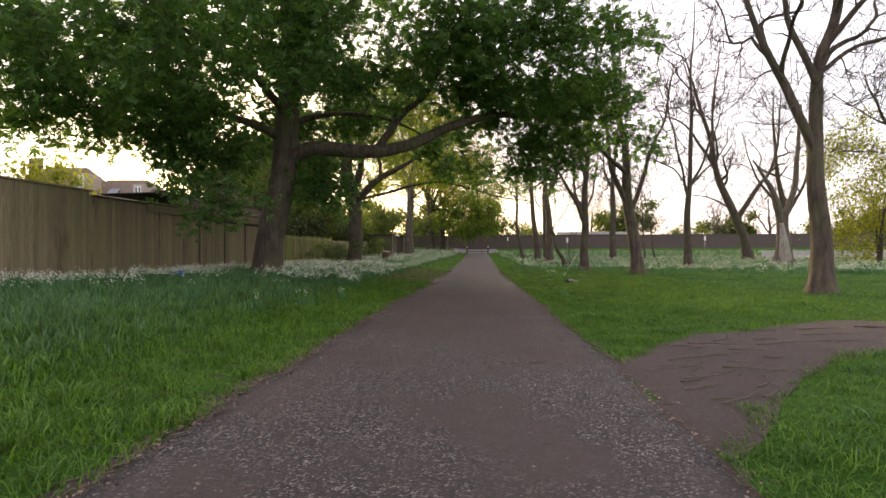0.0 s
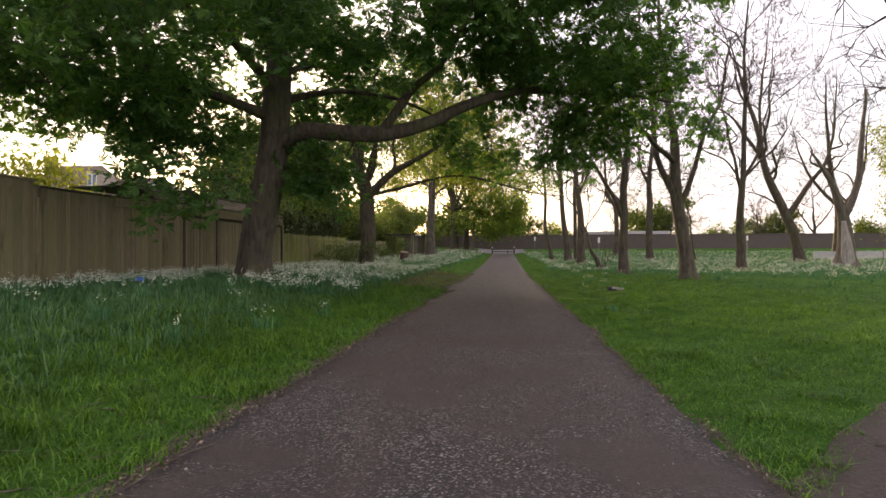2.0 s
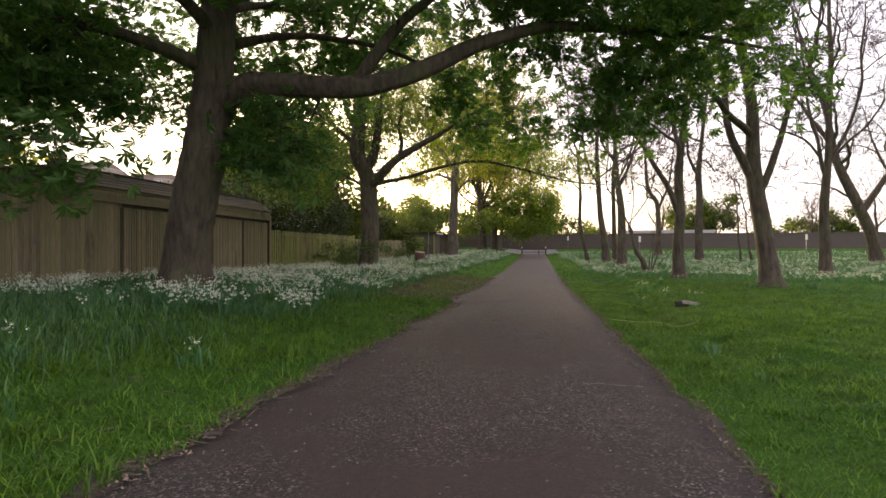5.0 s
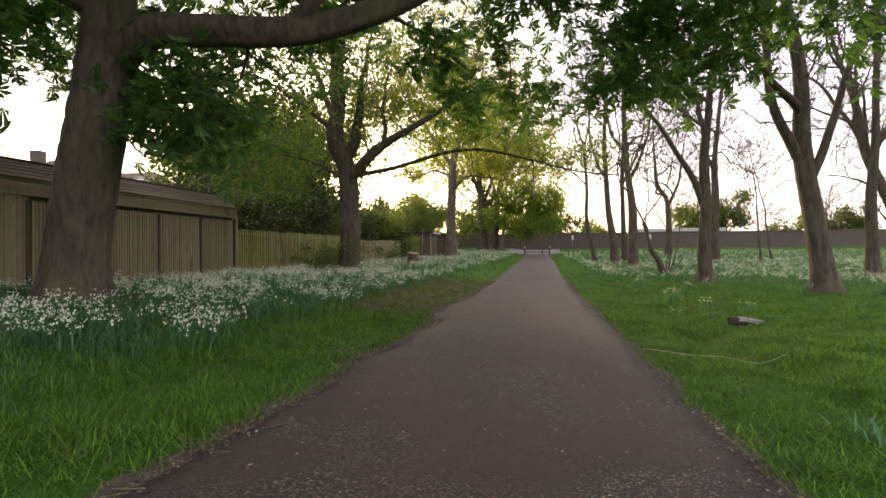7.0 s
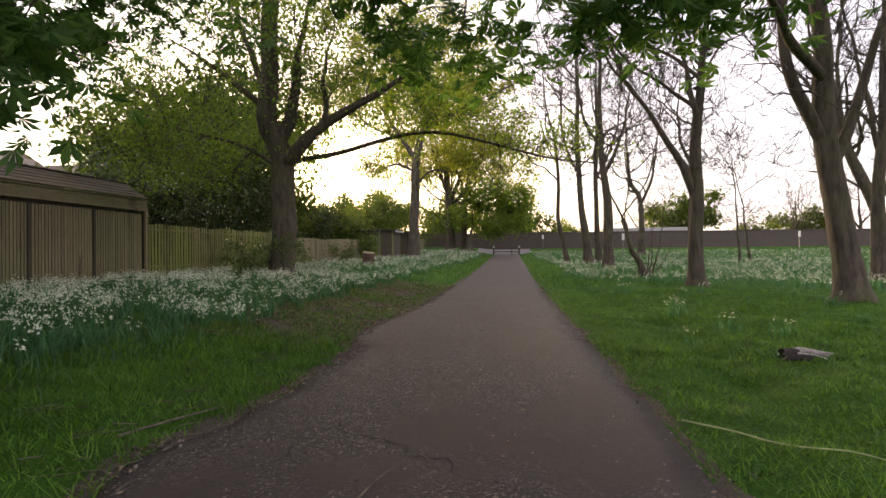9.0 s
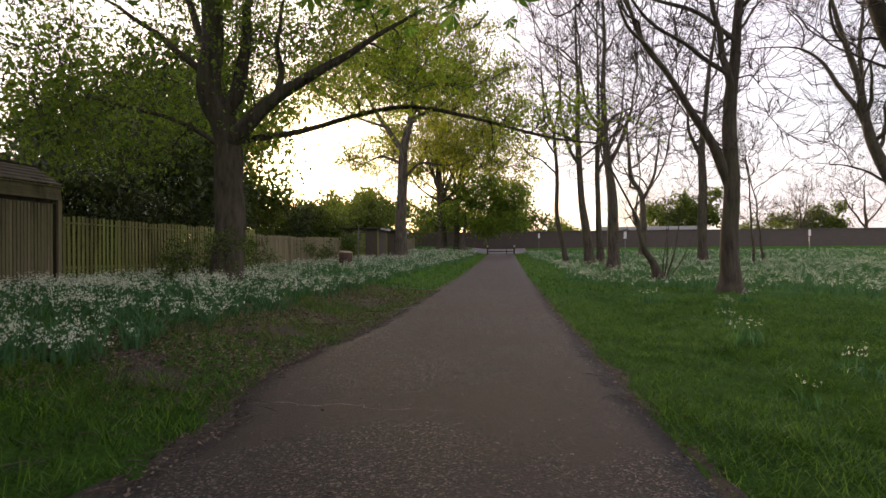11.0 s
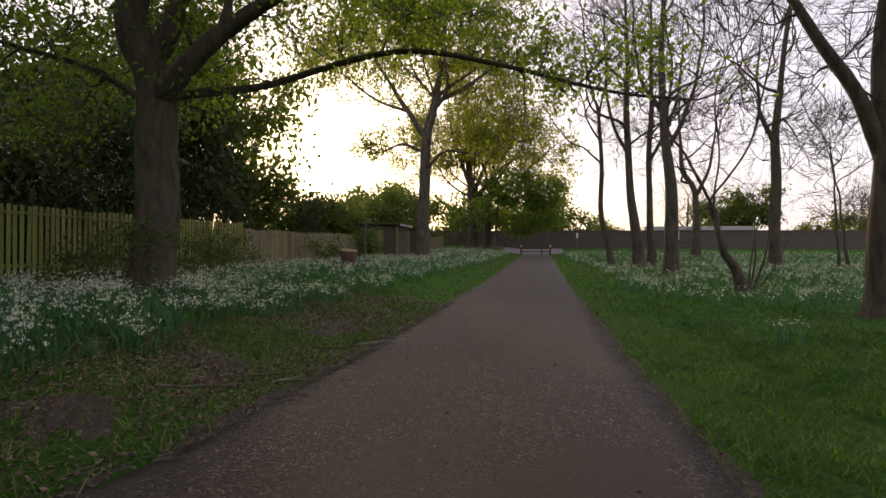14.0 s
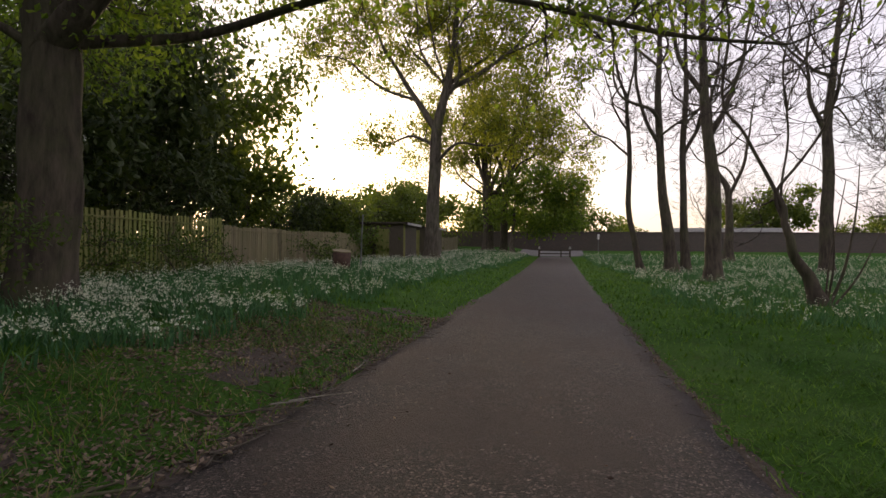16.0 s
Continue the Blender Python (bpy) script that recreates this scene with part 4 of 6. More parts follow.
ash((6.05, 33.4),
    [([(-0.15, 0, 0), (-0.22, 0, 1.7), (-0.23, 0, 3.0), (-0.17, 0, 4.8), (0.02, 0, 6.4), (0.3, 0, 8.6), (0.4, 0, 11)], 0.26, 0.06),
     ([(-0.28, 0, 2.8), (-1.08, 0, 4.5), (-1.8, 0, 5.75), (-2.5, 0, 7.0), (-3.3, 0, 9.2)], 0.16, 0.04),
     ([(-0.17, 0, 5.0), (-0.45, 0, 6.3), (-0.56, 0, 7.5), (-0.8, 0, 9.5)], 0.12, 0.03)],
    [(0.4, 0, 9.5, 2.2, 2.2, 2.6, 60), (-2.8, 0, 8.2, 2.0, 2.0, 2.4, 60), (2.0, 0, 5.6, 1.6, 1.6, 1.4, 22), (-1.2, 0, 9.8, 1.6, 1.6, 2.0, 35)], 24, "bare ash with a smooth grey trunk forking above head height")
crooked = ash((5.9, 39.8),
    [([(-0.1, 0, 0), (-0.42, 0, 0.7), (-0.75, 0, 1.4), (-1.1, 0, 2.55)], 0.19, 0.13),
     ([(-1.05, 0, 2.45), (-1.75, 0, 3.9), (-2.18, 0, 4.6), (-2.03, 0, 6.1), (-2.25, 0, 7.7), (-2.5, 0, 9.6)], 0.12, 0.03),
     ([(-1.08, 0, 2.5), (-0.54, 0, 3.3), (0.16, 0, 4.6), (0.5, 0, 6.3), (0.9, 0, 7.8), (1.2, 0, 9.4)], 0.13, 0.03),
     ([(-0.9, 0, 2.75), (-0.82, 0, 4.4), (-0.89, 0, 5.6), (-0.4, 0, 7.3), (-0.3, 0, 9.0)], 0.10, 0.03)],
    [(-2.4, 0, 7.6, 1.8, 1.8, 2.2, 50), (0.9, 0, 7.8, 2.0, 2.0, 2.2, 50), (-0.6, 0, 8.6, 1.6, 1.8, 1.8, 40), (1.8, 0, 5.0, 1.2, 1.4, 1.2, 16)], 25, "crooked bare tree leaning over and forking into twisted limbs", sides=14)
for k, (pts, r) in enumerate((([(0.0, 0, -0.05), (0.34, 0, 0.9), (0.55, 0, 2.1), (0.62, 0, 3.2)], 0.040), ([(0.0, 0.1, -0.05), (0.16, 0.1, 1.0), (0.12, 0.1, 2.4)], 0.034), ([(0.05, -0.05, -0.05), (0.6, 0, 0.7), (1.05, 0, 1.7)], 0.03), ([(-0.05, 0, -0.05), (-0.02, -0.1, 0.9), (0.3, -0.1, 2.8)], 0.03))):
    W = spline(pts, 0.12)
    V, F = limb_mesh(W, np.linspace(r, 0.008, len(W)), 8, np.random.default_rng(300 + k))
    part_np("shoot", V, F, BARK_DARK, crooked, True)
ash((5.75, 48.9),
    [([(0, 0, 0), (-0.08, 0, 4.5), (-0.38, 0, 8.1), (-0.4, 0, 13)], 0.33, 0.07), ([(-0.2, 0, 5.4), (0.9, 0, 8.0), (1.4, 0, 11)], 0.14, 0.03), ([(-0.3, 0, 6.8), (-1.4, 0, 9.0), (-1.9, 0, 12)], 0.13, 0.03)],
    [(-0.4, 0, 11.5, 2.8, 2.8, 3.2, 60), (1.6, 0, 9.5, 2.0, 2.2, 2.6, 36), (-2.0, 0, 10, 2.0, 2.2, 2.6, 36)], 26, "tall straight bare ash among the white flowers", sides=12)
ash((5.5, 55.7),
    [([(0, 0, 0), (-0.6, 0, 6.9), (-0.8, 0, 14.5)], 0.32, 0.06), ([(-0.5, 0, 6.0), (-1.6, 0, 9.0), (-2.0, 0, 12.5)], 0.13, 0.03)],
    [(-0.8, 0, 12.5, 2.8, 2.8, 3.6, 70), (-2.2, 0, 10.5, 2.0, 2.2, 2.8, 40)], 27, "tall bare ash with a slim leaning trunk", sides=12, twig_len=1.0)
ash((6.3, 56.6),
    [([(0, 0, 0), (-0.1, 0, 6.9), (0, 0, 14.2)], 0.25, 0.06), ([(-0.05, 0, 6.0), (1.2, 0, 9.0), (1.8, 0, 12.5)], 0.12, 0.03)],
    [(0.2, 0, 12.5, 2.6, 2.6, 3.4, 60), (2.0, 0, 10.5, 2.0, 2.2, 2.8, 40)], 28, "slim straight bare ash standing beside another", sides=12, twig_len=1.0)
ash((4.2, 56.6),
    [([(0, 0, 0), (-0.4, 0, 1.6), (-0.73, 0, 3.4), (-0.89, 0, 8.4), (-1.35, 0, 9.8), (-1.9, 0, 12.6)], 0.20, 0.05), ([(-0.88, 0, 8.0), (-0.43, 0, 11.0), (-0.7, 0, 13.2)], 0.10, 0.03)],
    [(-1.9, 0, 12, 1.8, 1.8, 2.4, 36), (-0.4, 0, 12.4, 1.6, 1.8, 2.4, 36), (-3.2, 0, 7.8, 1.8, 1.2, 1.4, 14)], 29, "thin bare tree with a bent trunk forking high up", sides=10, twig_len=1.0)
ash((12.6, 56.3),
    [([(0, 0, 0), (-0.1, 0, 5.0), (0.0, 0, 8.0), (0.6, 0, 11.2), (1.2, 0, 14.4)], 0.36, 0.07), ([(-0.1, 0, 6.8), (-0.9, 0, 8.6), (-0.8, 0, 11.5)], 0.17, 0.04)],
    [(1.0, 0, 12.5, 3.0, 2.8, 3.2, 70), (-1.4, 0, 11, 2.4, 2.2, 2.8, 45), (2.6, 0, 8, 1.8, 1.8, 1.8, 20)], 30, "broad bare ash far back on the lawn", sides=12, twig_len=1.1)
ash((13.1, 74.7),
    [([(0, 0, 0), (-0.14, 0, 5.4), (-1.13, 0, 8.0), (-1.6, 0, 12.5)], 0.42, 0.08), ([(-0.2, 0, 5.0), (1.2, 0, 8.4), (1.8, 0, 12)], 0.2, 0.04)],
    [(-1.8, 0, 12, 3.0, 2.8, 3.2, 60), (2.0, 0, 11, 2.8, 2.6, 3.0, 50)], 31, "bare ash far back before the boundary wall", sides=10, twig_len=1.3)
ash((24.7, 55.4),
    [([(0, 0, 0), (-0.5, 0, 2.4), (-1.3, 0, 4.3), (-2.6, 0, 7.6), (-3.5, 0, 10.6), (-4.6, 0, 12.6), (-5.6, 0, 15)], 0.5, 0.10), ([(-2.7, 0, 8.0), (-4.2, 0.2, 10.0), (-6.2, 0.3, 11.4), (-9.6, 0.4, 11.6)], 0.22, 0.04), ([(-3.2, 0, 9.6), (-3.0, 0.3, 12.0), (-2.2, 0.5, 16.0)], 0.24, 0.06), ([(-1.4, 0, 4.6), (-3.4, 0.2, 5.8), (-6.0, 0.2, 6.2)], 0.12, 0.03), ([(-0.7, 0, 4.1), (0.9, 0, 6.8), (2.4, 0, 9.2), (3.0, 0, 13)], 0.28, 0.06)],
    [(-3.4, 0, 14, 4.0, 3.6, 4.0, 90), (2.6, 0, 12.5, 3.6, 3.2, 3.4, 70), (-4.6, 0, 9, 2.4, 2.2, 2.4, 30), (-7.0, 0.3, 12.0, 3.2, 2.0, 2.0, 60), (-5.5, 0.2, 5.8, 2.4, 1.6, 1.4, 30)], 32, "large bare tree leaning and dividing low down", sides=12, twig_len=1.2)
ash((15.3, 55.4),
    [([(0, 0, 0), (-0.15, 0, 3.5), (-0.5, 0, 7.5)], 0.10, 0.03)], [(-0.5, 0, 6.5, 1.0, 1.0, 2.2, 26)], 33, "thin bare sapling on the lawn", sides=8, name="sapling")
ash((17.0, 58.0),
    [([(0, 0, 0), (-0.3, 0, 3.0), (-1.2, 0, 7.5)], 0.11, 0.03)], [(-1.2, 0, 6.8, 1.2, 1.0, 2.2, 28)], 34, "thin leaning bare sapling on the lawn", sides=8, name="sapling")
ash((31.0, 62.0),
    [([(0, 0, 0), (0.2, 0, 4.4), (-0.6, 0, 8.8), (-0.9, 0, 14)], 0.45, 0.08), ([(0.15, 0, 4.0), (2.2, 0, 8.0), (3.0, 0, 12)], 0.25, 0.05), ([(0.1, 0, 5), (-2.6, 0, 8.2), (-4.0, 0, 11.4)], 0.22, 0.05)],
    [(-0.8, 0, 13.5, 4.4, 4.0, 3.8, 130), (3.2, 0, 11, 3.4, 3.2, 3.4, 90), (-4.2, 0, 10, 3.0, 3.0, 3.2, 80)], 35, "wide bare tree at the lawn's far side", sides=12, twig_len=1.4)
ash((19.5, 26.0),
    [([(0, 0, 0), (0.2, 0, 3.4), (-0.3, 0, 6.8), (-0.5, 0, 11)], 0.3, 0.06), ([(0.15, 0, 3.2), (1.8, 0, 6.0), (2.6, 0, 9)], 0.17, 0.04), ([(0.1, 0, 4), (-1.9, 0, 6.2), (-3.2, 0, 8.6)], 0.15, 0.04)],
    [(-0.5, 0, 10, 3.2, 3.0, 3.0, 70), (2.8, 0, 8.4, 2.4, 2.4, 2.6, 45), (-3.2, 0, 7.8, 2.6, 2.4, 2.6, 50)], 36, "spreading bare tree out on the lawn", sides=12, twig_len=1.0)

# the broken pale stump of a dead tree
snag = tree("dead_tree", (21.75, 43.8),
     [([(0.2, 0, 0), (0.15, 0, 1.6), (0.1, 0, 3.1), (-0.5, 0, 5.3), (-2.0, 0, 7.6)], 0.62, 0.14), ([(0.2, 0, 3.2), (1.1, 0, 6.2), (1.4, 0, 11.6)], 0.36, 0.20)],
     [(-2.6, 0, 7.6, 1.2, 1.2, 1.2, 10), (2.0, 0, 8.0, 1.2, 1.0, 1.6, 8)], 37, BARK, twigs=3, up=0.4, flare=0.7, label="dead tree with broken limbs and bark stripped pale at the foot")
V, F = limb_mesh(spline([(0.16, -0.34, -0.1), (0.12, -0.30, 1.4), (0.02, -0.20, 3.0)], 0.2), np.linspace(0.46, 0.12, len(spline([(0.16, -0.12, -0.1), (0.12, -0.14, 1.4), (0.02, -0.10, 3.0)], 0.2))), 12, np.random.default_rng(5))
part_np("bare_wood", V, F, BARK_PALE, snag, True, "pale stripped wood")


# ---- bushes and the trees behind the fences ----
def bush(name, base, size, n, leaves, seed, leaf, label, leaf_size=0.09, spread=0.16, stems=5, category="bush", group=""):
    rng = np.random.default_rng(seed)
    sx, sy, sz = size
    limbs = []
    for k in range(stems):
        a = rng.uniform(0, 6.28)
        limbs.append(([(0.1 * math.cos(a), 0.1 * math.sin(a), -0.1), (0.3 * sx * math.cos(a), 0.3 * sy * math.sin(a), 0.4 * sz), (0.5 * sx * math.cos(a + 0.3), 0.5 * sy * math.sin(a + 0.3), 0.75 * sz)], 0.02 + 0.012 * sz, 0.006))
    clouds = []
    for k in range(6):
        a = rng.uniform(0, 6.28)
        q = rng.uniform(0.25, 0.6)
        clouds.append((q * sx * math.cos(a), q * sy * math.sin(a), sz * (0.2 + 0.12 * k), 0.62 * sx, 0.62 * sy, 0.26 * sz, n / 6))
    ob = tree(name, base, limbs, clouds, seed, BARK_DARK, leaf=leaf, leaves=leaves, leaf_size=leaf_size, spread=spread, twigs=2, twig_len=0.25 * sz ** 0.5, up=0.3, flare=0.1, sides=6, step=0.3, mid_sides=4, label=label, group=group)
    return tagged(ob, category=category)


bush("bramble_bush", (-7.3, 31.6), (0.9, 0.7, 1.1), 34, 1500, 41, BUSH_LEAF, "bramble bush with bright young leaves at the tree's foot")
bush("bramble_bush", (-9.9, 36.2), (1.5, 2.4, 1.3), 40, 2400, 42, BUSH_LEAF, "straggling bramble growing against the paling fence")
bush("bramble_bush", (-10.2, 40.0), (1.4, 2.2, 1.2), 40, 2000, 43, BUSH_LEAF, "straggling bramble growing against the paling fence")
bush("bramble_bush", (-9.5, 49.0), (1.6, 2.6, 1.6), 40, 2000, 44, BUSH_LEAF, "bramble thicket in young leaf by the far fence", 0.12)
for k, (x, y, sx, sy, sz, mat, lab) in enumerate((
        (-14.6, 34.5, 2.6, 2.6, 4.4, DARK_LEAF, "dark evergreen bush behind the paling fence"),
        (-14.8, 39.0, 2.8, 2.8, 7.0, DARK_LEAF, "tall dark evergreen behind the fence"),
        (-15.8, 44.5, 3.8, 3.4, 11.0, DARK_LEAF, "tall dark evergreen behind the fence"),
        (-17.2, 51.0, 4.2, 3.8, 11.0, MID_LEAF, "tall leafy garden tree behind the fence"),
        (-17.6, 41.5, 3.4, 3.4, 8.6, MID_LEAF, "leafy garden tree behind the fence"),
        (-22.5, 47.5, 4.4, 4.4, 10.5, DARK_LEAF, "tall dark evergreen in a garden"),
        (-15.5, 58.5, 3.4, 3.8, 3.9, DARK_LEAF, "dark garden tree behind the fence"),
        (-18.5, 68.0, 4.6, 4.6, 4.4, DARK_LEAF, "dark garden tree far behind the fence"),
        (-13.8, 76.0, 3.8, 4.2, 6.4, MID_LEAF, "leafy garden tree far behind the fence"),
        (-26.0, 80.0, 6.0, 5.0, 5.4, DARK_LEAF, "dark garden tree far behind the fence"),
        (-15.5, 92.0, 5.0, 4.0, 7.0, MID_LEAF, "leafy tree beyond the path's end"),
        (-12.6, 58.0, 2.0, 2.0, 3.6, MID_LEAF, "round-topped garden tree behind the huts"),
        (-12.8, 69.0, 3.0, 2.8, 5.6, MID_LEAF, "round-topped leafy tree behind the huts"),
        (-24.5, 31.0, 3.0, 2.6, 6.0, SPRING_LEAF, "light green garden shrub rising behind the boarded wall"))):
    bush("garden_tree", (x, y), (sx, sy, sz), 130, 11000 if 35 < y < 53 else 5600, 50 + k, mat, lab, 0.21 + 0.016 * sz, 0.30 + 0.03 * sz, 4, "tree")

# the hedge behind the fences
for k, (y, h, mat) in enumerate(((33.2, 3.2, DARK_LEAF), (36.2, 3.6, DARK_LEAF), (39.4, 4.2, MID_LEAF), (42.6, 4.4, DARK_LEAF), (45.8, 4.2, DARK_LEAF), (49.2, 4.6, MID_LEAF), (53.0, 3.5, DARK_LEAF), (57.0, 3.6, MID_LEAF), (63.5, 3.6, DARK_LEAF), (71.0, 4.0, MID_LEAF), (80.0, 4.2, DARK_LEAF))):
    bush("hedge_shrub", (-13.4 - 0.3 * (k % 3), y), (1.5, 2.1, h), 60, 3600, 90 + k, mat, "dense dark shrub growing behind the fence" if mat is DARK_LEAF else "dense leafy shrub growing behind the fence", 0.20, 0.24, 4, "bush", "shrubs behind the fence")

bush("leafy_tree", (29.5, 45.0), (4.6, 4.6, 11.0), 150, 13000, 88, SPRING_LEAF, "tall tree in thin yellow-green leaf at the lawn's far side", 0.24, 0.5, 5, "tree")

# the garden shrub in white blossom behind the paling fence
blossom_bush = bush("blossom_shrub", (-12.5, 35.6), (1.0, 2.2, 3.7), 60, 2600, 89, DARK_LEAF, "dark garden shrub with white spring blossom behind the fence", 0.11, 0.2, 5, "bush")
g = np.random.default_rng(890)
spots = np.repeat(np.stack([g.uniform(-0.4, 1.1, 90), g.uniform(-2.4, 2.4, 90), g.uniform(2.0, 4.0, 90)], -1), 7, 0) + g.normal(0, 0.09, (630, 3))
V, F = scatter(LEAF_SIMPLE, spots, turns(g, 630, 10, 0.6), 0.075 * g.uniform(0.6, 1.3, 630))
tagged(part_np("blossom", V, F, PETAL, blossom_bush, False, "white blossoms"), kind="stuff")

# trees past the boundary wall
far_a = bush("distant_tree", (25.5, 106), (6.0, 5, 8.2), 90, 7000, 71, MID_LEAF, "dark green rounded tree beyond the boundary wall", 0.62, 0.6, 4, "tree", "trees beyond the wall")
far_b = bush("distant_tree", (3.0, 107), (6.4, 4, 7.0), 70, 4000, 72, MID_LEAF, "leafy tree beyond the boundary wall", 0.60, 0.6, 4, "tree", "trees beyond the wall")
for x, y, turn, s in ((-2.0, 112, 40, 1.1), (9.0, 118, 120, 0.75), (36, 108, 200, 0.7), (46, 112, 10, 0.9), (58, 106, 70, 0.8), (72, 112, 150, 1.0), (-12, 108, 90, 1.2), (-26, 104, 20, 1.2)):
    copy_thing(far_b if s < 0.85 else far_a, pose(x, y, 0.85, 0, 0, turn) @ Matrix.Diagonal((s, s, s, 1)))
far_c = ash((27, 106), [([(0, 0, 0), (0.2, 0, 4), (0.3, 0, 8)], 0.3, 0.06), ([(0.1, 0, 2.5), (2, 0, 5), (3.4, 0, 7.6)], 0.16, 0.04), ([(0.1, 0, 3), (-2, 0, 5.4), (-3.2, 0, 7.8)], 0.16, 0.04)],
            [(0.2, 0, 7.2, 3.4, 3, 2.4, 70), (3.4, 0, 6, 2.2, 2, 1.8, 40), (-3.4, 0, 6, 2.2, 2, 1.8, 40)], 38, "wide bare tree beyond the boundary wall", twigs=4, sides=8, twig_len=1.6)
for x, y, turn, s in ((41, 104, 80, 1.0), (52, 108, 190, 1.3), (20.5, 110, 30, 1.1), (66, 104, 300, 1.2)):
    copy_thing(far_c, pose(x, y, 0.85, 0, 0, turn) @ Matrix.Diagonal((s, s, s, 1)))

# ---- boundary wall, gate and what lies beyond ----
def wall_piece(x0, x1, y, z0, z1, thick, name, label):
    bm = box(bmesh.new(), x0, x1, y, y + thick, z0, z1, 0.01)
    ob = part(name, bm, BRICK, None, label)
    return tagged(ob, category="wall", kind="structure")


wall_piece(-30, 75, 96.0, 0.2, 3.75, 0.35, "wall_north", "long dark brick boundary wall beyond the lawn")
coping = part("trim", box(bmesh.new(), -30.03, 75.03, 95.94, 96.41, 3.753, 3.87, 0.02), BRICK, None, "weathered coping along the boundary wall")
tagged(coping, category="coping", kind="structure")
rx, ry = np.meshgrid(np.linspace(-4.2, 2.6, 16), np.linspace(87.4, 95.9, 18))
i = np.arange(rx.size).reshape(rx.shape)
road = part_np("road", np.stack([rx, ry, height(rx, ry) + 0.035], -1).reshape(-1, 3), np.stack([i[:-1, :-1], i[:-1, 1:], i[1:, 1:], i[1:, :-1]], -1).reshape(-1, 4), CONCRETE, None, True, "pale concrete road rising to the boundary wall")
tagged(road, category="road", kind="structure")

barrier = empty("panel_fence", 40, 60, float(height(40, 60)))
for k in range(8):
    part("panel", box(bmesh.new(), -12 + 3 * k, -9.1 + 3 * k, -0.03, 0.03, 0.05, 0.75, 0.01), DULL_WHITE, barrier)
    part("post", box(bmesh.new(), -9.09 + 3 * k, -9.01 + 3 * k, -0.05, 0.05, -0.3, 0.85, 0.01), IRON, barrier)
tagged(barrier, "low pale panel fence at the lawn's far side", "fence")
white_building = empty("flat_roofed_building", 22, 100.5, 0.85)
part("wall", box(bmesh.new(), -9, 3, -3, 3, -0.3, 3.1, 0.01), RENDER_WALL, white_building)
part("roof", box(bmesh.new(), -9.3, 3.3, -3.3, 3.3, 3.1, 3.55, 0.02), DULL_WHITE, white_building, "white roof edge")
tagged(white_building, "low flat-roofed building with a white roof edge beyond the wall", "building")

gate = empty("park_gate", -0.45, 86.2, float(height(-0.45, 86.2)) + 0.02)
for x in (-1.55, 1.55):
    b = bmesh.new()
    box(b, x - 0.09, x + 0.09, -0.09, 0.09, -0.2, 1.02, 0.015)
    post = part("post", b, POST_WOOD, gate, "dark wooden post")
    part("post_cap", box(bmesh.new(), x - 0.10, x + 0.10, -0.10, 0.10, 0.80, 1.06, 0.02), DULL_WHITE, post, "white painted band")
for z in (0.28, 0.62):
    part("rail", box(bmesh.new(), -1.46, 1.46, -0.035, 0.035, z, z + 0.10, 0.01), POST_WOOD, gate)
part("brace", box(bmesh.new(), 0.6, 0.72, -0.03, 0.03, -0.02, 0.70, 0.01), POST_WOOD, gate)
tagged(gate, "low dark wooden barrier gate across the path's end", "gate")


def marker(x, y, h, label, name="sign_post"):
    ob = empty(name, x, y, float(height(x, y)))
    part("pole", box(bmesh.new(), -0.035, 0.035, -0.035, 0.035, -0.2, h, 0.01), IRON, ob)
    part("sign", box(bmesh.new(), -0.11, 0.11, -0.06, -0.04, h - 0.55, h + 0.02, 0.006), WHITE_PAINT, ob, "white plate")
    return tagged(ob, label, "sign")


marker(4.3, 92.5, 2.0, "small white notice on a thin post near the wall")
marker(9.7, 66.0, 2.2, "small white notice plate on a thin post on the lawn")
marker(28.3, 75.5, 2.3, "small white notice plate on a thin post on the lawn")

# ---- the boarded wall, shed and fences along the boundary ----
FX = -11.3
rng = np.random.default_rng(77)


def ground_at(y):
    return float(height(FX, y))


plain_wall = empty("boarded_wall", FX, 16.0, 0)
board = box_mesh("board", BOARD, -0.012, 0.012, -0.073, 0.073, 0, 1, 0.003)
for k in range(86):
    y = 9.9 + k * 0.15
    top = 2.98 if y < 16.2 else 2.84
    g0 = ground_at(y) - 0.05
    piece("board", board, plain_wall, Matrix.LocRotScale((float(rng.normal(0, 0.004)), y - 16.0, g0), None, (1, 1, top - g0)))
for y in (13.0, 16.25, 19.8):
    part("post", box(bmesh.new(), 0.012, 0.075, y - 16.05, y - 15.95, ground_at(y) - 0.1, 2.60, 0.006), BOARD, plain_wall)
part("cap_rail", box(bmesh.new(), -0.06, 0.06, -6.2, 0.22, 2.985, 3.04, 0.008), BOARD, plain_wall)
lock = part("hasp", box(bmesh.new(), 0.076, 0.10, 3.76, 3.84, 1.44, 1.62, 0.01), IRON, plain_wall, "pale metal hasp")
part("backing", box(bmesh.new(), -0.10, -0.03, -6.2, 6.7, 0.1, 2.82, 0.005), POST_WOOD, plain_wall)
tagged(plain_wall, "tall brown boarded timber wall with stained planks", "wall")

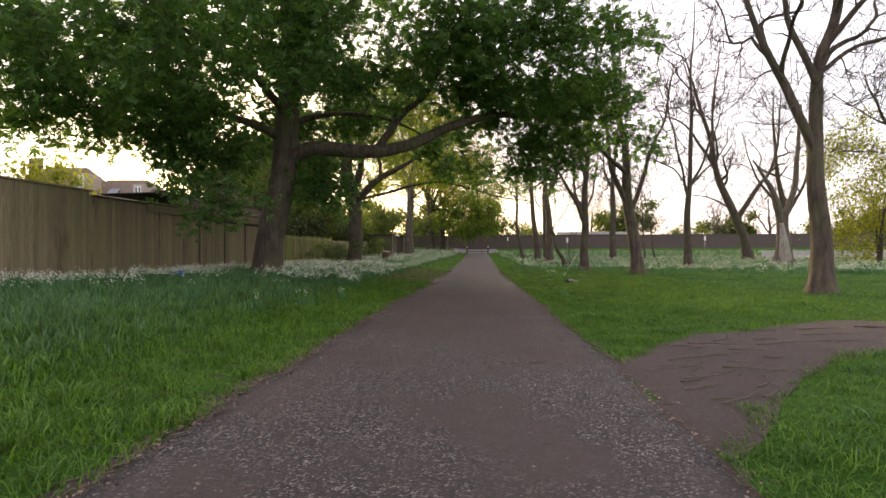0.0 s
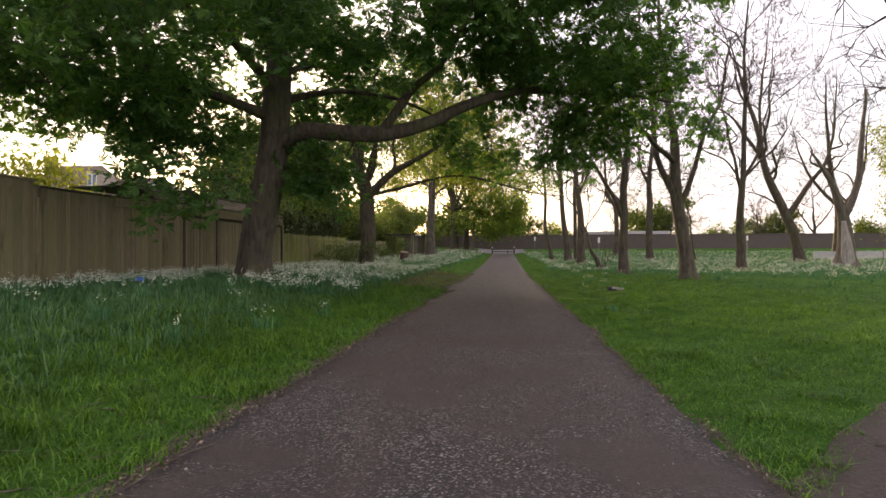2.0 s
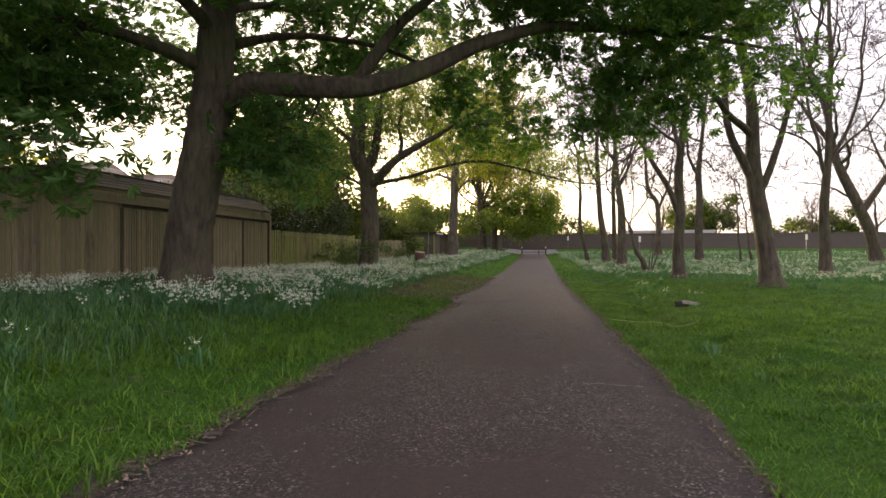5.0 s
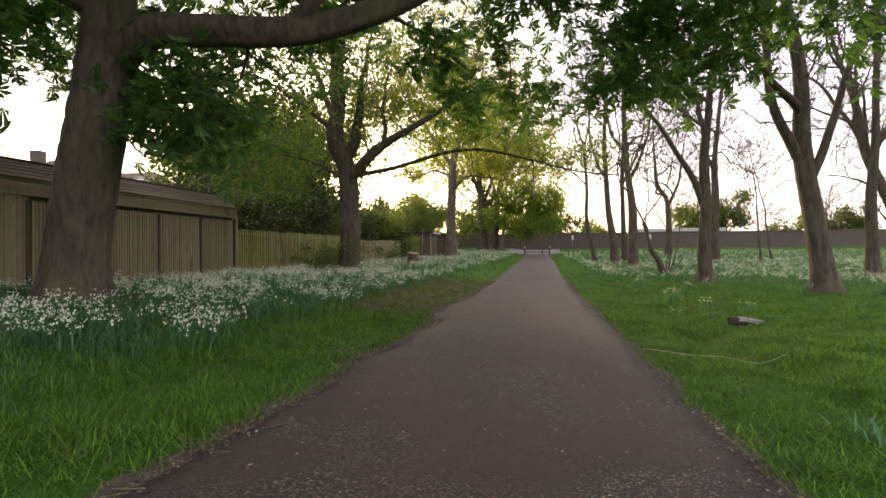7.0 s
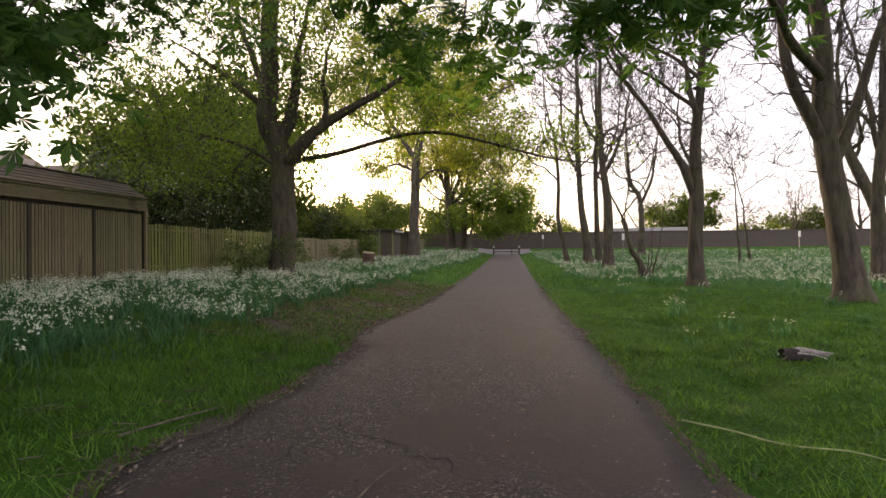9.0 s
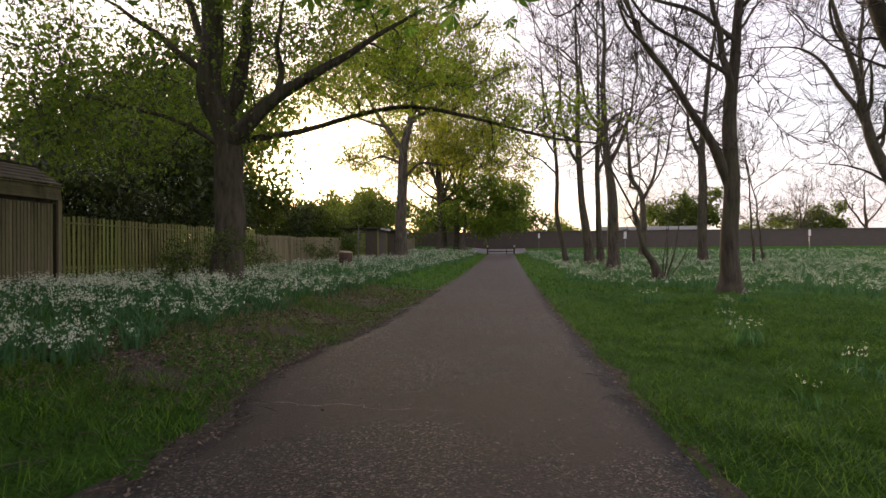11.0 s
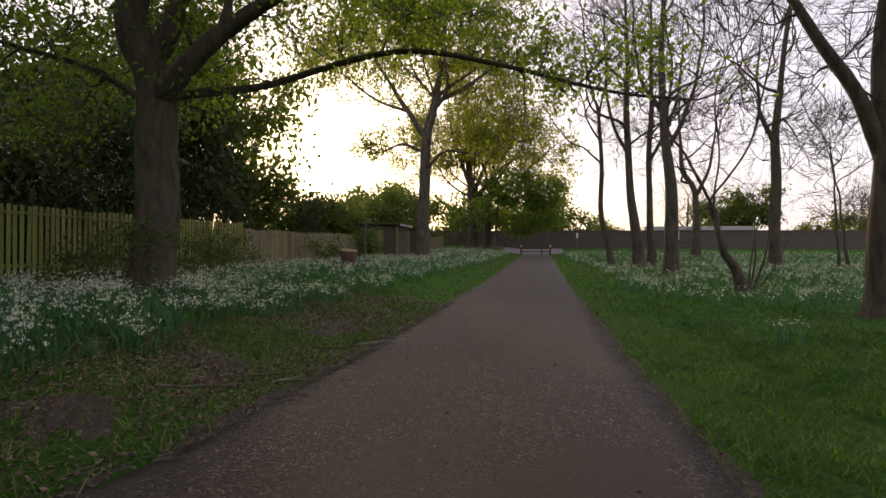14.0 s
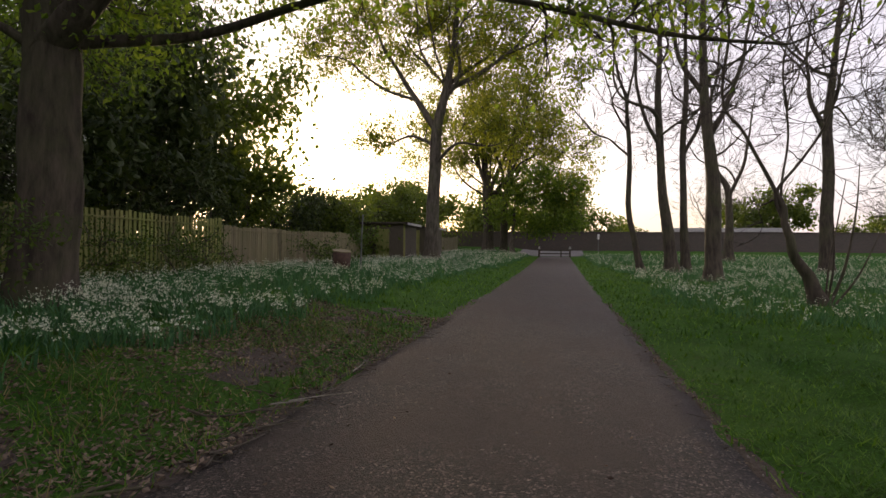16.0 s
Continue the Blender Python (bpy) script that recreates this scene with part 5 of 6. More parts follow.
shed = empty("long_shed", FX, 27.2, 0)
slim = box_mesh("board", BOARD, -0.016, 0.016, -0.040, 0.040, 0, 1, 0.004)
for k in range(85):
    y = 22.85 + k * 0.103
    g0 = ground_at(y) + 0.02
    piece("board", slim, shed, Matrix.LocRotScale((float(rng.normal(0, 0.004)), y - 27.2, g0), None, (1, 1, 2.5 - g0)))
for y in (22.7, 25.0, 27.25, 29.45, 31.65):
    part("post", box(bmesh.new(), -0.05, 0.045, y - 27.25, y - 27.15, ground_at(y) - 0.1, 2.5, 0.006), POST_WOOD, shed, "dark upright post")
for k in range(4):
    b = box(bmesh.new(), -0.010, 0.010, -8.2, 4.55, 0, 0.095, 0.004)
    bmesh.ops.transform(b, matrix=pose(0.085 - 0.010 * k, 0, 2.60 + 0.078 * k, 0, -12, 0), verts=b.verts)
    part("lap_board", b, BOARD, shed)
part("gutter_board", box(bmesh.new(), 0.04, 0.13, -8.25, 4.58, 2.925, 2.955, 0.008), BOARD, shed)
part("corner_post", box(bmesh.new(), 0.05, 0.11, 4.40, 4.52, ground_at(31.7) - 0.1, 2.60, 0.006), BOARD, shed)
part("back_wall", box(bmesh.new(), -3.0, -0.11, -10.9, 4.4, 0.1, 2.84, 0.005), POST_WOOD, shed)


def roof_sheet(y0, y1, x0, z0, x1, z1, thick, name, mat, label):
    q = bmesh.new()
    corner = [q.verts.new(c) for c in ((x0, y0, z0), (x0, y1, z0), (x1, y1, z1), (x1, y0, z1), (x0, y0, z0 + thick), (x0, y1, z0 + thick), (x1, y1, z1 + thick), (x1, y0, z1 + thick))]
    for f in ((0, 1, 5, 4), (1, 2, 6, 5), (2, 3, 7, 6), (3, 0, 4, 7), (4, 5, 6, 7), (3, 2, 1, 0)):
        q.faces.new([corner[i] for i in f])
    return part(name, q, mat, shed, label)


for k in range(5):
    roof_sheet(-6.2, 4.5, 0.13 - 0.155 * k, 2.982 + 0.10 * k, -0.06 - 0.155 * k, 3.062 + 0.10 * k, 0.030, "roof_board", ROOF_BROWN, "brown weathered roof board")
roof_sheet(-6.2, 4.5, -0.68, 3.44, -3.0, 3.40, 0.04, "roof", ROOF_FELT, "dark felted roof")
roof_sheet(-10.9, -6.22, 0.06, 2.85, -3.0, 2.94, 0.05, "roof", ROOF_FELT, "low dark felted roof")
part("roof_edge", box(bmesh.new(), -0.72, -0.60, -6.25, 4.55, 3.47, 3.53, 0.01), ROOF_FELT, shed, "dark ridge strip")
for y in (-3.4, -0.6, 2.2):
    part("gable_end" if y == 2.2 else "purlin_end", box(bmesh.new(), -0.60, 0.02, y - 0.03, y + 0.03, 2.70, 2.94, 0.006), POST_WOOD, shed)
tagged(shed, "long weathered timber shed with vertical slats and lapped eaves boards", "shed")


def fence(name, y0, y1, pitch, width, top, mat, label, posts):
    ob = empty(name, FX + 0.05, y0, 0)
    pale = box_mesh("pale", mat, -0.011, 0.011, -width / 2, width / 2, 0, 1, 0.003)
    n = int((y1 - y0) / pitch)
    for k in range(n):
        y = y0 + pitch * (k + 0.5)
        g0 = ground_at(y) + 0.03
        h = top + ground_at(y) + float(rng.normal(0, 0.012))
        piece("pale", pale, ob, Matrix.LocRotScale((0.035 + float(rng.normal(0, 0.003)), y - y0, g0), Euler((float(rng.normal(0, 0.008)), 0, 0)), (1, 1, h - g0)))
    for k in range(posts + 1):
        y = y0 + (y1 - y0) * k / posts
        part("post", box(bmesh.new(), -0.10, -0.01, y - y0 - 0.045, y - y0 + 0.045, ground_at(y) - 0.2, ground_at(y) + top + 0.02, 0.008), mat, ob)
    for z in (0.35, top - 0.22):
        part("rail", box(bmesh.new(), *((0.05, 0.075) if z > 1 else (-0.012, 0.022)), 0, y1 - y0, ground_at((y0 + y1) / 2) + z, ground_at((y0 + y1) / 2) + z + (0.05 if z > 1 else 0.08), 0.005), mat, ob)
    return tagged(ob, label, "fence")


fence("paling_fence", 31.75, 43.4, 0.165, 0.105, 1.76, PALE_WOOD, "weathered wooden paling fence stained green with algae", 5)
fence("close_board_fence", 43.5, 57.6, 0.15, 0.142, 1.52, BOARD, "brown close-boarded fence behind the flower bed", 6)


def hut(x, y, w, d, h, label):
    ob = empty("garden_shed", x, y, float(height(x, y)))
    part("wall", box(bmesh.new(), -w / 2, w / 2, -d / 2, d / 2, -0.2, h, 0.02), DARK_BOARD, ob, "brown boarded wall")
    b = bmesh.new()
    box(b, -w / 2 - 0.2, w / 2 + 0.25, -d / 2 - 0.2, d / 2 + 0.2, h, h + 0.10, 0.01)
    part("roof", b, ROOF_FELT, ob, "dark felt roof")
    part("fascia", box(bmesh.new(), w / 2 + 0.253, w / 2 + 0.275, -d / 2 - 0.2, d / 2 + 0.2, h - 0.06, h + 0.07, 0.004), DULL_WHITE, ob, "pale fascia board")
    if w < 2.5:
        part("fascia", box(bmesh.new(), -w / 2 - 0.2, w / 2 + 0.25, -d / 2 - 0.228, -d / 2 - 0.203, h - 0.06, h + 0.07, 0.004), DULL_WHITE, ob, "pale fascia board")
    part("door", box(bmesh.new(), -0.4, 0.4, -d / 2 - 0.05, -d / 2 - 0.004, 0.02, 1.85, 0.008), PALE_WOOD, ob, "plank door")
    for zx in (-w / 2 - 0.01, w / 2 + 0.01):
        part("corner_post", box(bmesh.new(), zx - 0.05, zx + 0.05, -d / 2 - 0.03, -d / 2 + 0.07, -0.1, h - 0.005, 0.006), PALE_WOOD, ob)
    return tagged(ob, label, "shed")


hut(-10.2, 60.0, 2.6, 3.0, 2.15, "small dark garden shed behind the flower bed")
hut(-9.9, 66.5, 2.6, 3.4, 2.0, "low garden shed with a pale fascia further along")
fence("close_board_fence", 69, 90, 0.15, 0.142, 1.5, BOARD, "brown close-boarded fence at the far end", 8)

pole = empty("fence_pole", -6.95, 45.4, float(height(-6.95, 45.4)))
V, F = tubes(spline([(0, 0, -0.2), (0.02, 0, 1.0), (0.06, 0, 2.0)], 0.3)[None], np.full((1, len(spline([(0, 0, -0.2), (0.02, 0, 1.0), (0.06, 0, 2.0)], 0.3))), 0.028), 8)
part_np("pole", V, F, IRON, pole, True)
part("pole_cap", box(bmesh.new(), 0.025, 0.095, -0.035, 0.035, 1.99, 2.04, 0.01), IRON, pole)
tagged(pole, "thin pale metal pole leaning beside the litter bin", "pole")

# the squat litter bin
bin_ob = empty("litter_bin", -7.2, 44.2, float(height(-7.2, 44.2)), 10)
bm = bmesh.new()
bmesh.ops.create_cone(bm, cap_ends=True, segments=20, radius1=0.27, radius2=0.31, depth=0.72, matrix=Matrix.Translation((0, 0, 0.36)))
part("body", bm, RUST_BROWN, bin_ob, "rusty brown drum", True)
bm = bmesh.new()
bmesh.ops.create_cone(bm, cap_ends=True, segments=20, radius1=0.33, radius2=0.32, depth=0.025, matrix=pose(0, 0, 0.765, 8, 6, 0))
part("lid", bm, BOARD, bin_ob, "pale tilted lid")
part("band", box(bmesh.new(), -0.32, -0.28, -0.03, 0.03, 0.2, 0.72, 0.006), DARK_METAL, bin_ob)
tagged(bin_ob, "squat rusty brown litter bin with a pale lid among flowers", "bin")

# the house behind the boarded wall
house = empty("house", -44.0, 62.5, 0.4, 4)


def hipped(x0, x1, y0, y1, eave, ridge, inset):
    q = bmesh.new()
    ym = (y0 + y1) / 2
    c = [q.verts.new(v) for v in ((x0, y0, eave), (x1, y0, eave), (x1, y1, eave), (x0, y1, eave), (x0 + inset, ym, ridge), (x1 - inset, ym, ridge))]
    for f in ((0, 1, 5, 4), (1, 2, 5), (2, 3, 4, 5), (3, 0, 4), (3, 2, 1, 0)):
        q.faces.new([c[i] for i in f])
    return q


part("wall", box(bmesh.new(), -7, 2.0, -4, 4, -0.6, 6.9, 0.01), RENDER_WALL, house, "cream rendered wall")
part("wall", box(bmesh.new(), 2.002, 9.0, -3.4, 3.4, -0.6, 6.3, 0.01), RENDER_WALL, house, "cream rendered wing")
part("roof", hipped(-7.5, 3.0, -4.5, 4.5, 6.9, 10.4, 3.0), ROOF_TILE, house, "hipped brown tiled roof")
part("roof", hipped(-1.0, 10.2, -3.9, 3.9, 6.3, 9.0, 3.4), ROOF_TILE, house, "lower hipped tiled roof")
part("chimney", box(bmesh.new(), -6.2, -5.2, -0.5, 0.5, 8.0, 11.4, 0.03), BRICK, house)
for x, y, z, w, h in ((1.7, -4.2, 7.7, 0.95, 1.25), (7.6, -3.7, 6.75, 0.65, 1.1)):
    dorm = part("dormer", box(bmesh.new(), x - w / 2 - 0.25, x + w / 2 + 0.25, y, y + 2.8, z - 0.25, z + h + 0.25, 0.03), RENDER_WALL, house)
    part("window_frame", box(bmesh.new(), x - w / 2, x + w / 2, y - 0.06, y - 0.003, z, z + h, 0.01), WHITE_PAINT, dorm, "white window frame")
    for q in (-1, 1):
        part("pane", box(bmesh.new(), x + q * w / 4 - w / 4 + 0.07, x + q * w / 4 + w / 4 - 0.07, y - 0.085, y - 0.063, z + 0.1, z + h - 0.1, 0.004), GLASS, dorm)
sky_light = part("skylight", box(bmesh.new(), -0.55, 0.55, -0.7, 0.7, -0.03, 0.05, 0.01), GLASS, house, "roof window")
sky_light.matrix_local = pose(4.3, -2.55, 7.34, 34.7, 0, 0)
tagged(house, "cream house with hipped tiled roofs, dormers and a skylight", "house")

# ---- bulbs in white flower ----
def blades(rng, pos, length, width, lean, curl, bent=True):
    """Tapered blades: two quads each, or one where they are far off."""
    n = len(pos)
    az = rng.uniform(0, 2 * np.pi, n)
    out = np.stack([np.cos(az), np.sin(az), az * 0], -1)
    side = np.stack([-np.sin(az), np.cos(az), az * 0], -1) * (width / 2)[:, None]
    up = np.array([0, 0, 1.0])
    mid = pos + up * (length * 0.55)[:, None] + out * (length * lean * 0.35)[:, None]
    tip = pos + up * (length * (1 - curl))[:, None] + out * (length * lean)[:, None]
    if not bent:
        V = np.stack([pos - side, pos + side, tip + side * 0.25, tip - side * 0.25], 1)
        return V.reshape(-1, 3), np.arange(n * 4).reshape(-1, 4)
    V = np.stack([pos - side, pos + side, mid + side * 0.8, mid - side * 0.8, tip + side * 0.12, tip - side * 0.12], 1)
    F = np.array([(0, 1, 2, 3), (3, 2, 4, 5)])[None] + (np.arange(n) * 6)[:, None, None]
    return V.reshape(-1, 3), F.reshape(-1, 4)


def flower_template():
    """A loose head of small white bells."""
    r = np.random.default_rng(17)
    V, F = [], []
    for k in range(9):
        c = r.normal(0, 0.55, 3) * np.array([1, 1, 0.8])
        for q in range(3):
            V.append(c + r.normal(0, 0.28, 3))
        F.append([3 * k + i for i in range(3)])
    return np.array(V), np.array(F)


FLOWER = flower_template()


def bulbs(name, xs, ys, seed, leaf_n, flower_n, leaf_len, head, label, category="flowers"):
    rng = np.random.default_rng(seed)
    base = np.stack([xs, ys, height(xs, ys) - 0.02], -1)
    n = len(xs)
    size = rng.uniform(0.75, 1.2, n)
    p = np.repeat(base, leaf_n, 0) + np.r_[rng.normal(0, 0.05, (n * leaf_n, 2)).T, np.zeros((1, n * leaf_n))].T
    ln = leaf_len * np.repeat(size, leaf_n) * rng.uniform(0.7, 1.15, n * leaf_n)
    lv, lf = blades(rng, p, ln, rng.uniform(0.016, 0.028, n * leaf_n) * (leaf_len / 0.3), rng.uniform(0.25, 0.8, n * leaf_n), rng.uniform(0.05, 0.35, n * leaf_n), ys[0] < 34 and xs[0] < 0)
    ob = empty(name, 0, 0, 0)
    part_np("foliage", lv, lf, BULB_LEAF, ob)
    full = rng.uniform(0, 1, n) < 0.46 + 0.75 * wave(xs, ys, 2.3, seed + 2.0)
    q = np.repeat(base[full], flower_n, 0)
    q = q + rng.normal(0, 0.07, q.shape) * np.array([1, 1, 0])
    hh = leaf_len * np.repeat(size[full], flower_n) * rng.uniform(0.75, 1.15, len(q))
    sv, sf = blades(rng, q, hh, np.full(len(q), 0.010), np.full(len(q), 0.001), np.zeros(len(q)), False)
    part_np("stalkwork", sv, sf, BULB_LEAF, ob)
    fv, ff = scatter(FLOWER, q + np.array([0, 0, 1]) * hh[:, None], flower_frames(rng, len(q)), head * rng.uniform(0.7, 1.25, len(q)))
    part_np("blossom", fv, ff, PETAL, ob, label="white blossoms")
    return tagged(ob, label, category, kind="stuff")


def flower_frames(rng, n):
    az = rng.uniform(0, 2 * np.pi, n)
    tilt = rng.uniform(0.5, 1.5, n)
    Z = np.stack([np.cos(az) * np.sin(tilt), np.sin(az) * np.sin(tilt), np.cos(tilt)], -1)
    X = np.stack([-np.sin(az), np.cos(az), az * 0], -1)
    return np.stack([X, np.cross(Z, X), Z], -1)


def sown(seed, n, x0, x1, y0, y1, keep):
    rng = np.random.default_rng(seed)
    x, y = rng.uniform(x0, x1, n), rng.uniform(y0, y1, n)
    m = keep(x, y, rng.uniform(0, 1, n))
    return x[m], y[m]


def bed_edge(y):
    """How near the flowers come to the path."""
    return -3.9 - 2.2 * (1 - smooth_step(12.5, 17.5, y)) + 0.35 * wave(y, y * 0, 1.3, 2.0) + 0.9 * smooth_step(45, 70, y)


x, y = sown(101, 9000, -10.9, -3.0, 8.5, 34, lambda x, y, r: (x < bed_edge(y)) & (r < np.where(y < 16.5, 0.05 + 0.42 * (x < -8.6), 0.60 + 0.40 * wave(x, y, 1.6, 3.0))) & (np.hypot(x + 7.5, y - 19.2) > 1.1 + 1.2 * r))
bulbs("white_bulb_flowers", x, y, 1, 7, 3, 0.29, 0.042, "bed of white flowering bulbs along the boundary fence")
x, y = sown(102, 5200, -10.9, -2.2, 34, 62, lambda x, y, r: (x < bed_edge(y)) & (r < 0.75 + 0.25 * wave(x, y, 0.9, 3.0)))
bulbs("white_bulb_flowers", x, y, 2, 6, 2, 0.30, 0.043, "bed of white flowering bulbs further along the fence")
x, y = sown(103, 2600, -10.5, -1.6, 62, 87, lambda x, y, r: (x < bed_edge(y)))
bulbs("white_bulb_flowers", x, y, 3, 6, 2, 0.32, 0.042, "far bed of white flowering bulbs beside the path")


def lawn_bed(y, x):
    return (y > 36 - 0.75 * np.clip(x - 4, -1, 14) + 2.0 * wave(x, y, 0.5, 1.0)) & (x > 3.0 + 0.6 * wave(y, y, 0.7, 2.0)) & (y > 24)


x, y = sown(104, 23000, 2.2, 34, 24, 60, lambda x, y, r: lawn_bed(y, x) & (r < 0.55 + 0.45 * wave(x, y, 0.8, 6.0)))
bulbs("white_bulb_flowers", x, y, 4, 5, 2, 0.28, 0.040, "drift of white flowering bulbs under the bare trees")
x, y = sown(105, 12500, 2.4, 60, 60, 88, lambda x, y, r: r < 0.6 + 0.4 * wave(x, y, 0.6, 6.0))
bulbs("white_bulb_flowers", x, y, 5, 5, 1, 0.34, 0.056, "far drift of white flowering bulbs before the wall")


def clump(x, y, seed, n, ln, flowers, label):
    rng = np.random.default_rng(seed)
    z = float(height(x, y))
    ob = empty("bulb_clump", x, y, z)
    p = np.stack([rng.normal(0, 0.09, n), rng.normal(0, 0.09, n), np.full(n, -0.03)], -1)
    V, F = blades(rng, p, ln * rng.uniform(0.6, 1.1, n), rng.uniform(0.014, 0.024, n), rng.uniform(0.2, 0.8, n), rng.uniform(0.05, 0.3, n))
    tagged(part_np("foliage", V, F, BULB_LEAF, ob), kind="stuff")
    if flowers:
        q = p[rng.integers(0, n, flowers)] + rng.normal(0, 0.04, (flowers, 3)) * np.array([1, 1, 0])
        hh = ln * rng.uniform(0.8, 1.15, flowers)
        V, F = blades(rng, q, hh, np.full(flowers, 0.009), np.full(flowers, 0.001), np.zeros(flowers))
        tagged(part_np("stalkwork", V, F, BULB_LEAF, ob), kind="stuff")
        V, F = scatter(FLOWER, q + np.array([0, 0, 1]) * hh[:, None], flower_frames(rng, flowers), 0.028 * rng.uniform(0.7, 1.2, flowers))
        tagged(part_np("blossom", V, F, PETAL, ob), "white blossoms", kind="stuff")
    return tagged(ob, label, "flowers", "loose clumps of bulbs")


for k, (x, y, n, ln, fl) in enumerate(((2.2, 15.5, 26, 0.22, 0), (2.6, 22.8, 14, 0.22, 2), (3.3, 23.4, 18, 0.26, 5), (3.9, 23.0, 22, 0.24, 4), (3.0, 25.0, 30, 0.30, 9), (3.1, 30.1, 34, 0.32, 10), (3.4, 26.6, 22, 0.26, 4), (6.6, 27.2, 26, 0.30, 3), (8.2, 27.0, 30, 0.34, 5), (4.3, 29.4, 26, 0.28, 6), (5.2, 30.6, 26, 0.30, 8), (7.9, 22.6, 30, 0.28, 0), (10.4, 23.4, 30, 0.3, 2), (12.6, 25.0, 30, 0.3, 2), (5.6, 24.4, 20, 0.2, 0), (-3.9, 9.8, 40, 0.36, 5), (-3.5, 11.4, 34, 0.34, 6), (-4.4, 12.6, 30, 0.34, 6), (-5.4, 10.6, 40, 0.36, 3), (-3.3, 13.6, 30, 0.30, 5))):
    clump(x, y, 200 + k, n, ln, fl, "loose clump of strap-leaved bulbs with a few white flowers" if fl else "loose clump of strap leaves in the grass")

# ---- grass ----
def grass(name, n, x0, x1, y0, y1, keep, ln, width, mat, seed, label, lean=(0.2, 0.9), ragged=1.0):
    x, y = sown(seed, n, x0, x1, y0, y1, keep)
    rng = np.random.default_rng(seed + 1)
    m = len(x)
    tuft = 0.34 + 0.60 * (0.5 + 0.5 * wave(x, y, 1.5, 1.0)) ** 1.4 + ragged * (0.9 * np.clip(wave(x, y, 6.5, 2.0), 0, 1) ** 1.3 + 0.5 * np.clip(wave(x, y, 15.0, 4.0), 0, 1))
    V, F = blades(rng, np.stack([x, y, height(x, y) - 0.012], -1), ln * tuft * rng.uniform(0.55, 1.25, m), width * rng.uniform(0.7, 1.3, m), rng.uniform(*lean, m), rng.uniform(0.05, 0.4, m), y0 < 10)
    return tagged(part_np(name, V, F, mat), label, "grass", kind="stuff")


def clear(x, y, margin=0.0):
    l, r = path_edges(y)
    return ((x < l - margin) | (x > r + margin)) & ~on_track(x, y)


grass("lawn_grass", 84000, 1.2, 7.5, 2.0, 11.0, lambda x, y, r: clear(x, y, 0.0) & (r < np.exp(-(x - 1.2) / 3.6) + 0.22) & (r < 1.3 - y / 45), 0.092, 0.0072, GRASS_LAWN, 301, "short bright green lawn grass beside the path", (0.5, 1.5), 0.8)
grass("lawn_grass", 200000, 1.2, 7.5, 11.0, 32, lambda x, y, r: clear(x, y, 0.0) & (r < np.exp(-(x - 1.2) / 3.6) + 0.22) & (r < 1.3 - y / 45), 0.092, 0.0085, GRASS_LAWN, 315, "short bright green lawn grass further along the path", (0.5, 1.5), 0.8)
grass("lawn_grass", 60000, 1.0, 20, 12, 48, lambda x, y, r: clear(x, y, 0) & (r < 1.2 - x / 22), 0.10, 0.018, GRASS_LAWN, 303, "green lawn grass further back under the bare trees", (0.5, 1.5), 0.4)
grass("verge_grass", 34000, -5.2, -1.85, 2.0, 12, lambda x, y, r: clear(x, y, -0.02) & (r < np.where((y > 23) & (wave(x, y, 2.1, 3.0) + 0.7 * wave(x, y, 5.3, 4.0) > 0.0), 0.18, np.where(y > 23, 0.42, 0.95)) * (1.2 - y / 60)), 0.130, 0.0105, GRASS_LAWN, 305, "green verge grass along the path's edge", (0.4, 1.3))
grass("verge_grass", 74000, -5.2, -1.85, 12, 34, lambda x, y, r: clear(x, y, -0.02) & (r < np.where((y > 23) & (wave(x, y, 2.1, 3.0) + 0.7 * wave(x, y, 5.3, 4.0) > 0.0), 0.18, np.where(y > 23, 0.42, 0.95)) * (1.2 - y / 60)), 0.130, 0.0105, GRASS_LAWN, 317, "green verge grass further along the path's edge", (0.4, 1.3))
grass("tall_grass", 38000, -10.5, -3.2, 4.0, 22, lambda x, y, r: r < smooth_step(-3.2, -4.6, x) * 0.95, 0.26, 0.012, GRASS_TALL, 307, "longer blue-green meadow grass between verge and flowers")
grass("lawn_tufts", 90000, 1.7, 11, 3, 36, lambda x, y, r: clear(x, y, 0.15) & (wave(x, y, 5.2, 7.0) + 0.5 * wave(x, y, 11.0, 3.0) > 0.62) & (r < 1.1 - x / 14), 0.150, 0.0095, GRASS_TALL, 313, "darker tussocks of longer grass on the lawn", (0.5, 1.4), 0.6)
grass("far_grass", 30000, -5.5, 5.0, 34, 86, lambda x, y, r: clear(x, y, 0), 0.12, 0.035, GRASS_LAWN, 309, "distant green verge grass beside the path")
grass("dry_grass", 4500, -4.4, -1.9, 22, 34, lambda x, y, r: clear(x, y, -0.05), 0.11, 0.010, GRASS_DRY, 311, "withered straw-coloured grass in the verge", (0.6, 1.6))

# dead leaves along the edges and in the worn verge
rng = np.random.default_rng(401)


def litter(name, n, x0, x1, y0, y1, keep, size, seed, label, mat=LITTER):
    x, y = sown(seed, n, x0, x1, y0, y1, keep)
    r2 = np.random.default_rng(seed + 1)
    l, r = path_edges(y)
    z = np.where((x > l) & (x < r), path_z(x, y), height(x, y)) + 0.012
    V, F = scatter(LEAF_SIMPLE, np.stack([x, y, z], -1), turns(r2, len(x), 0, 0.25), size * r2.uniform(0.5, 1.3, len(x)))
    return tagged(part_np(name, V, F, mat), label, "leaf litter", kind="stuff")


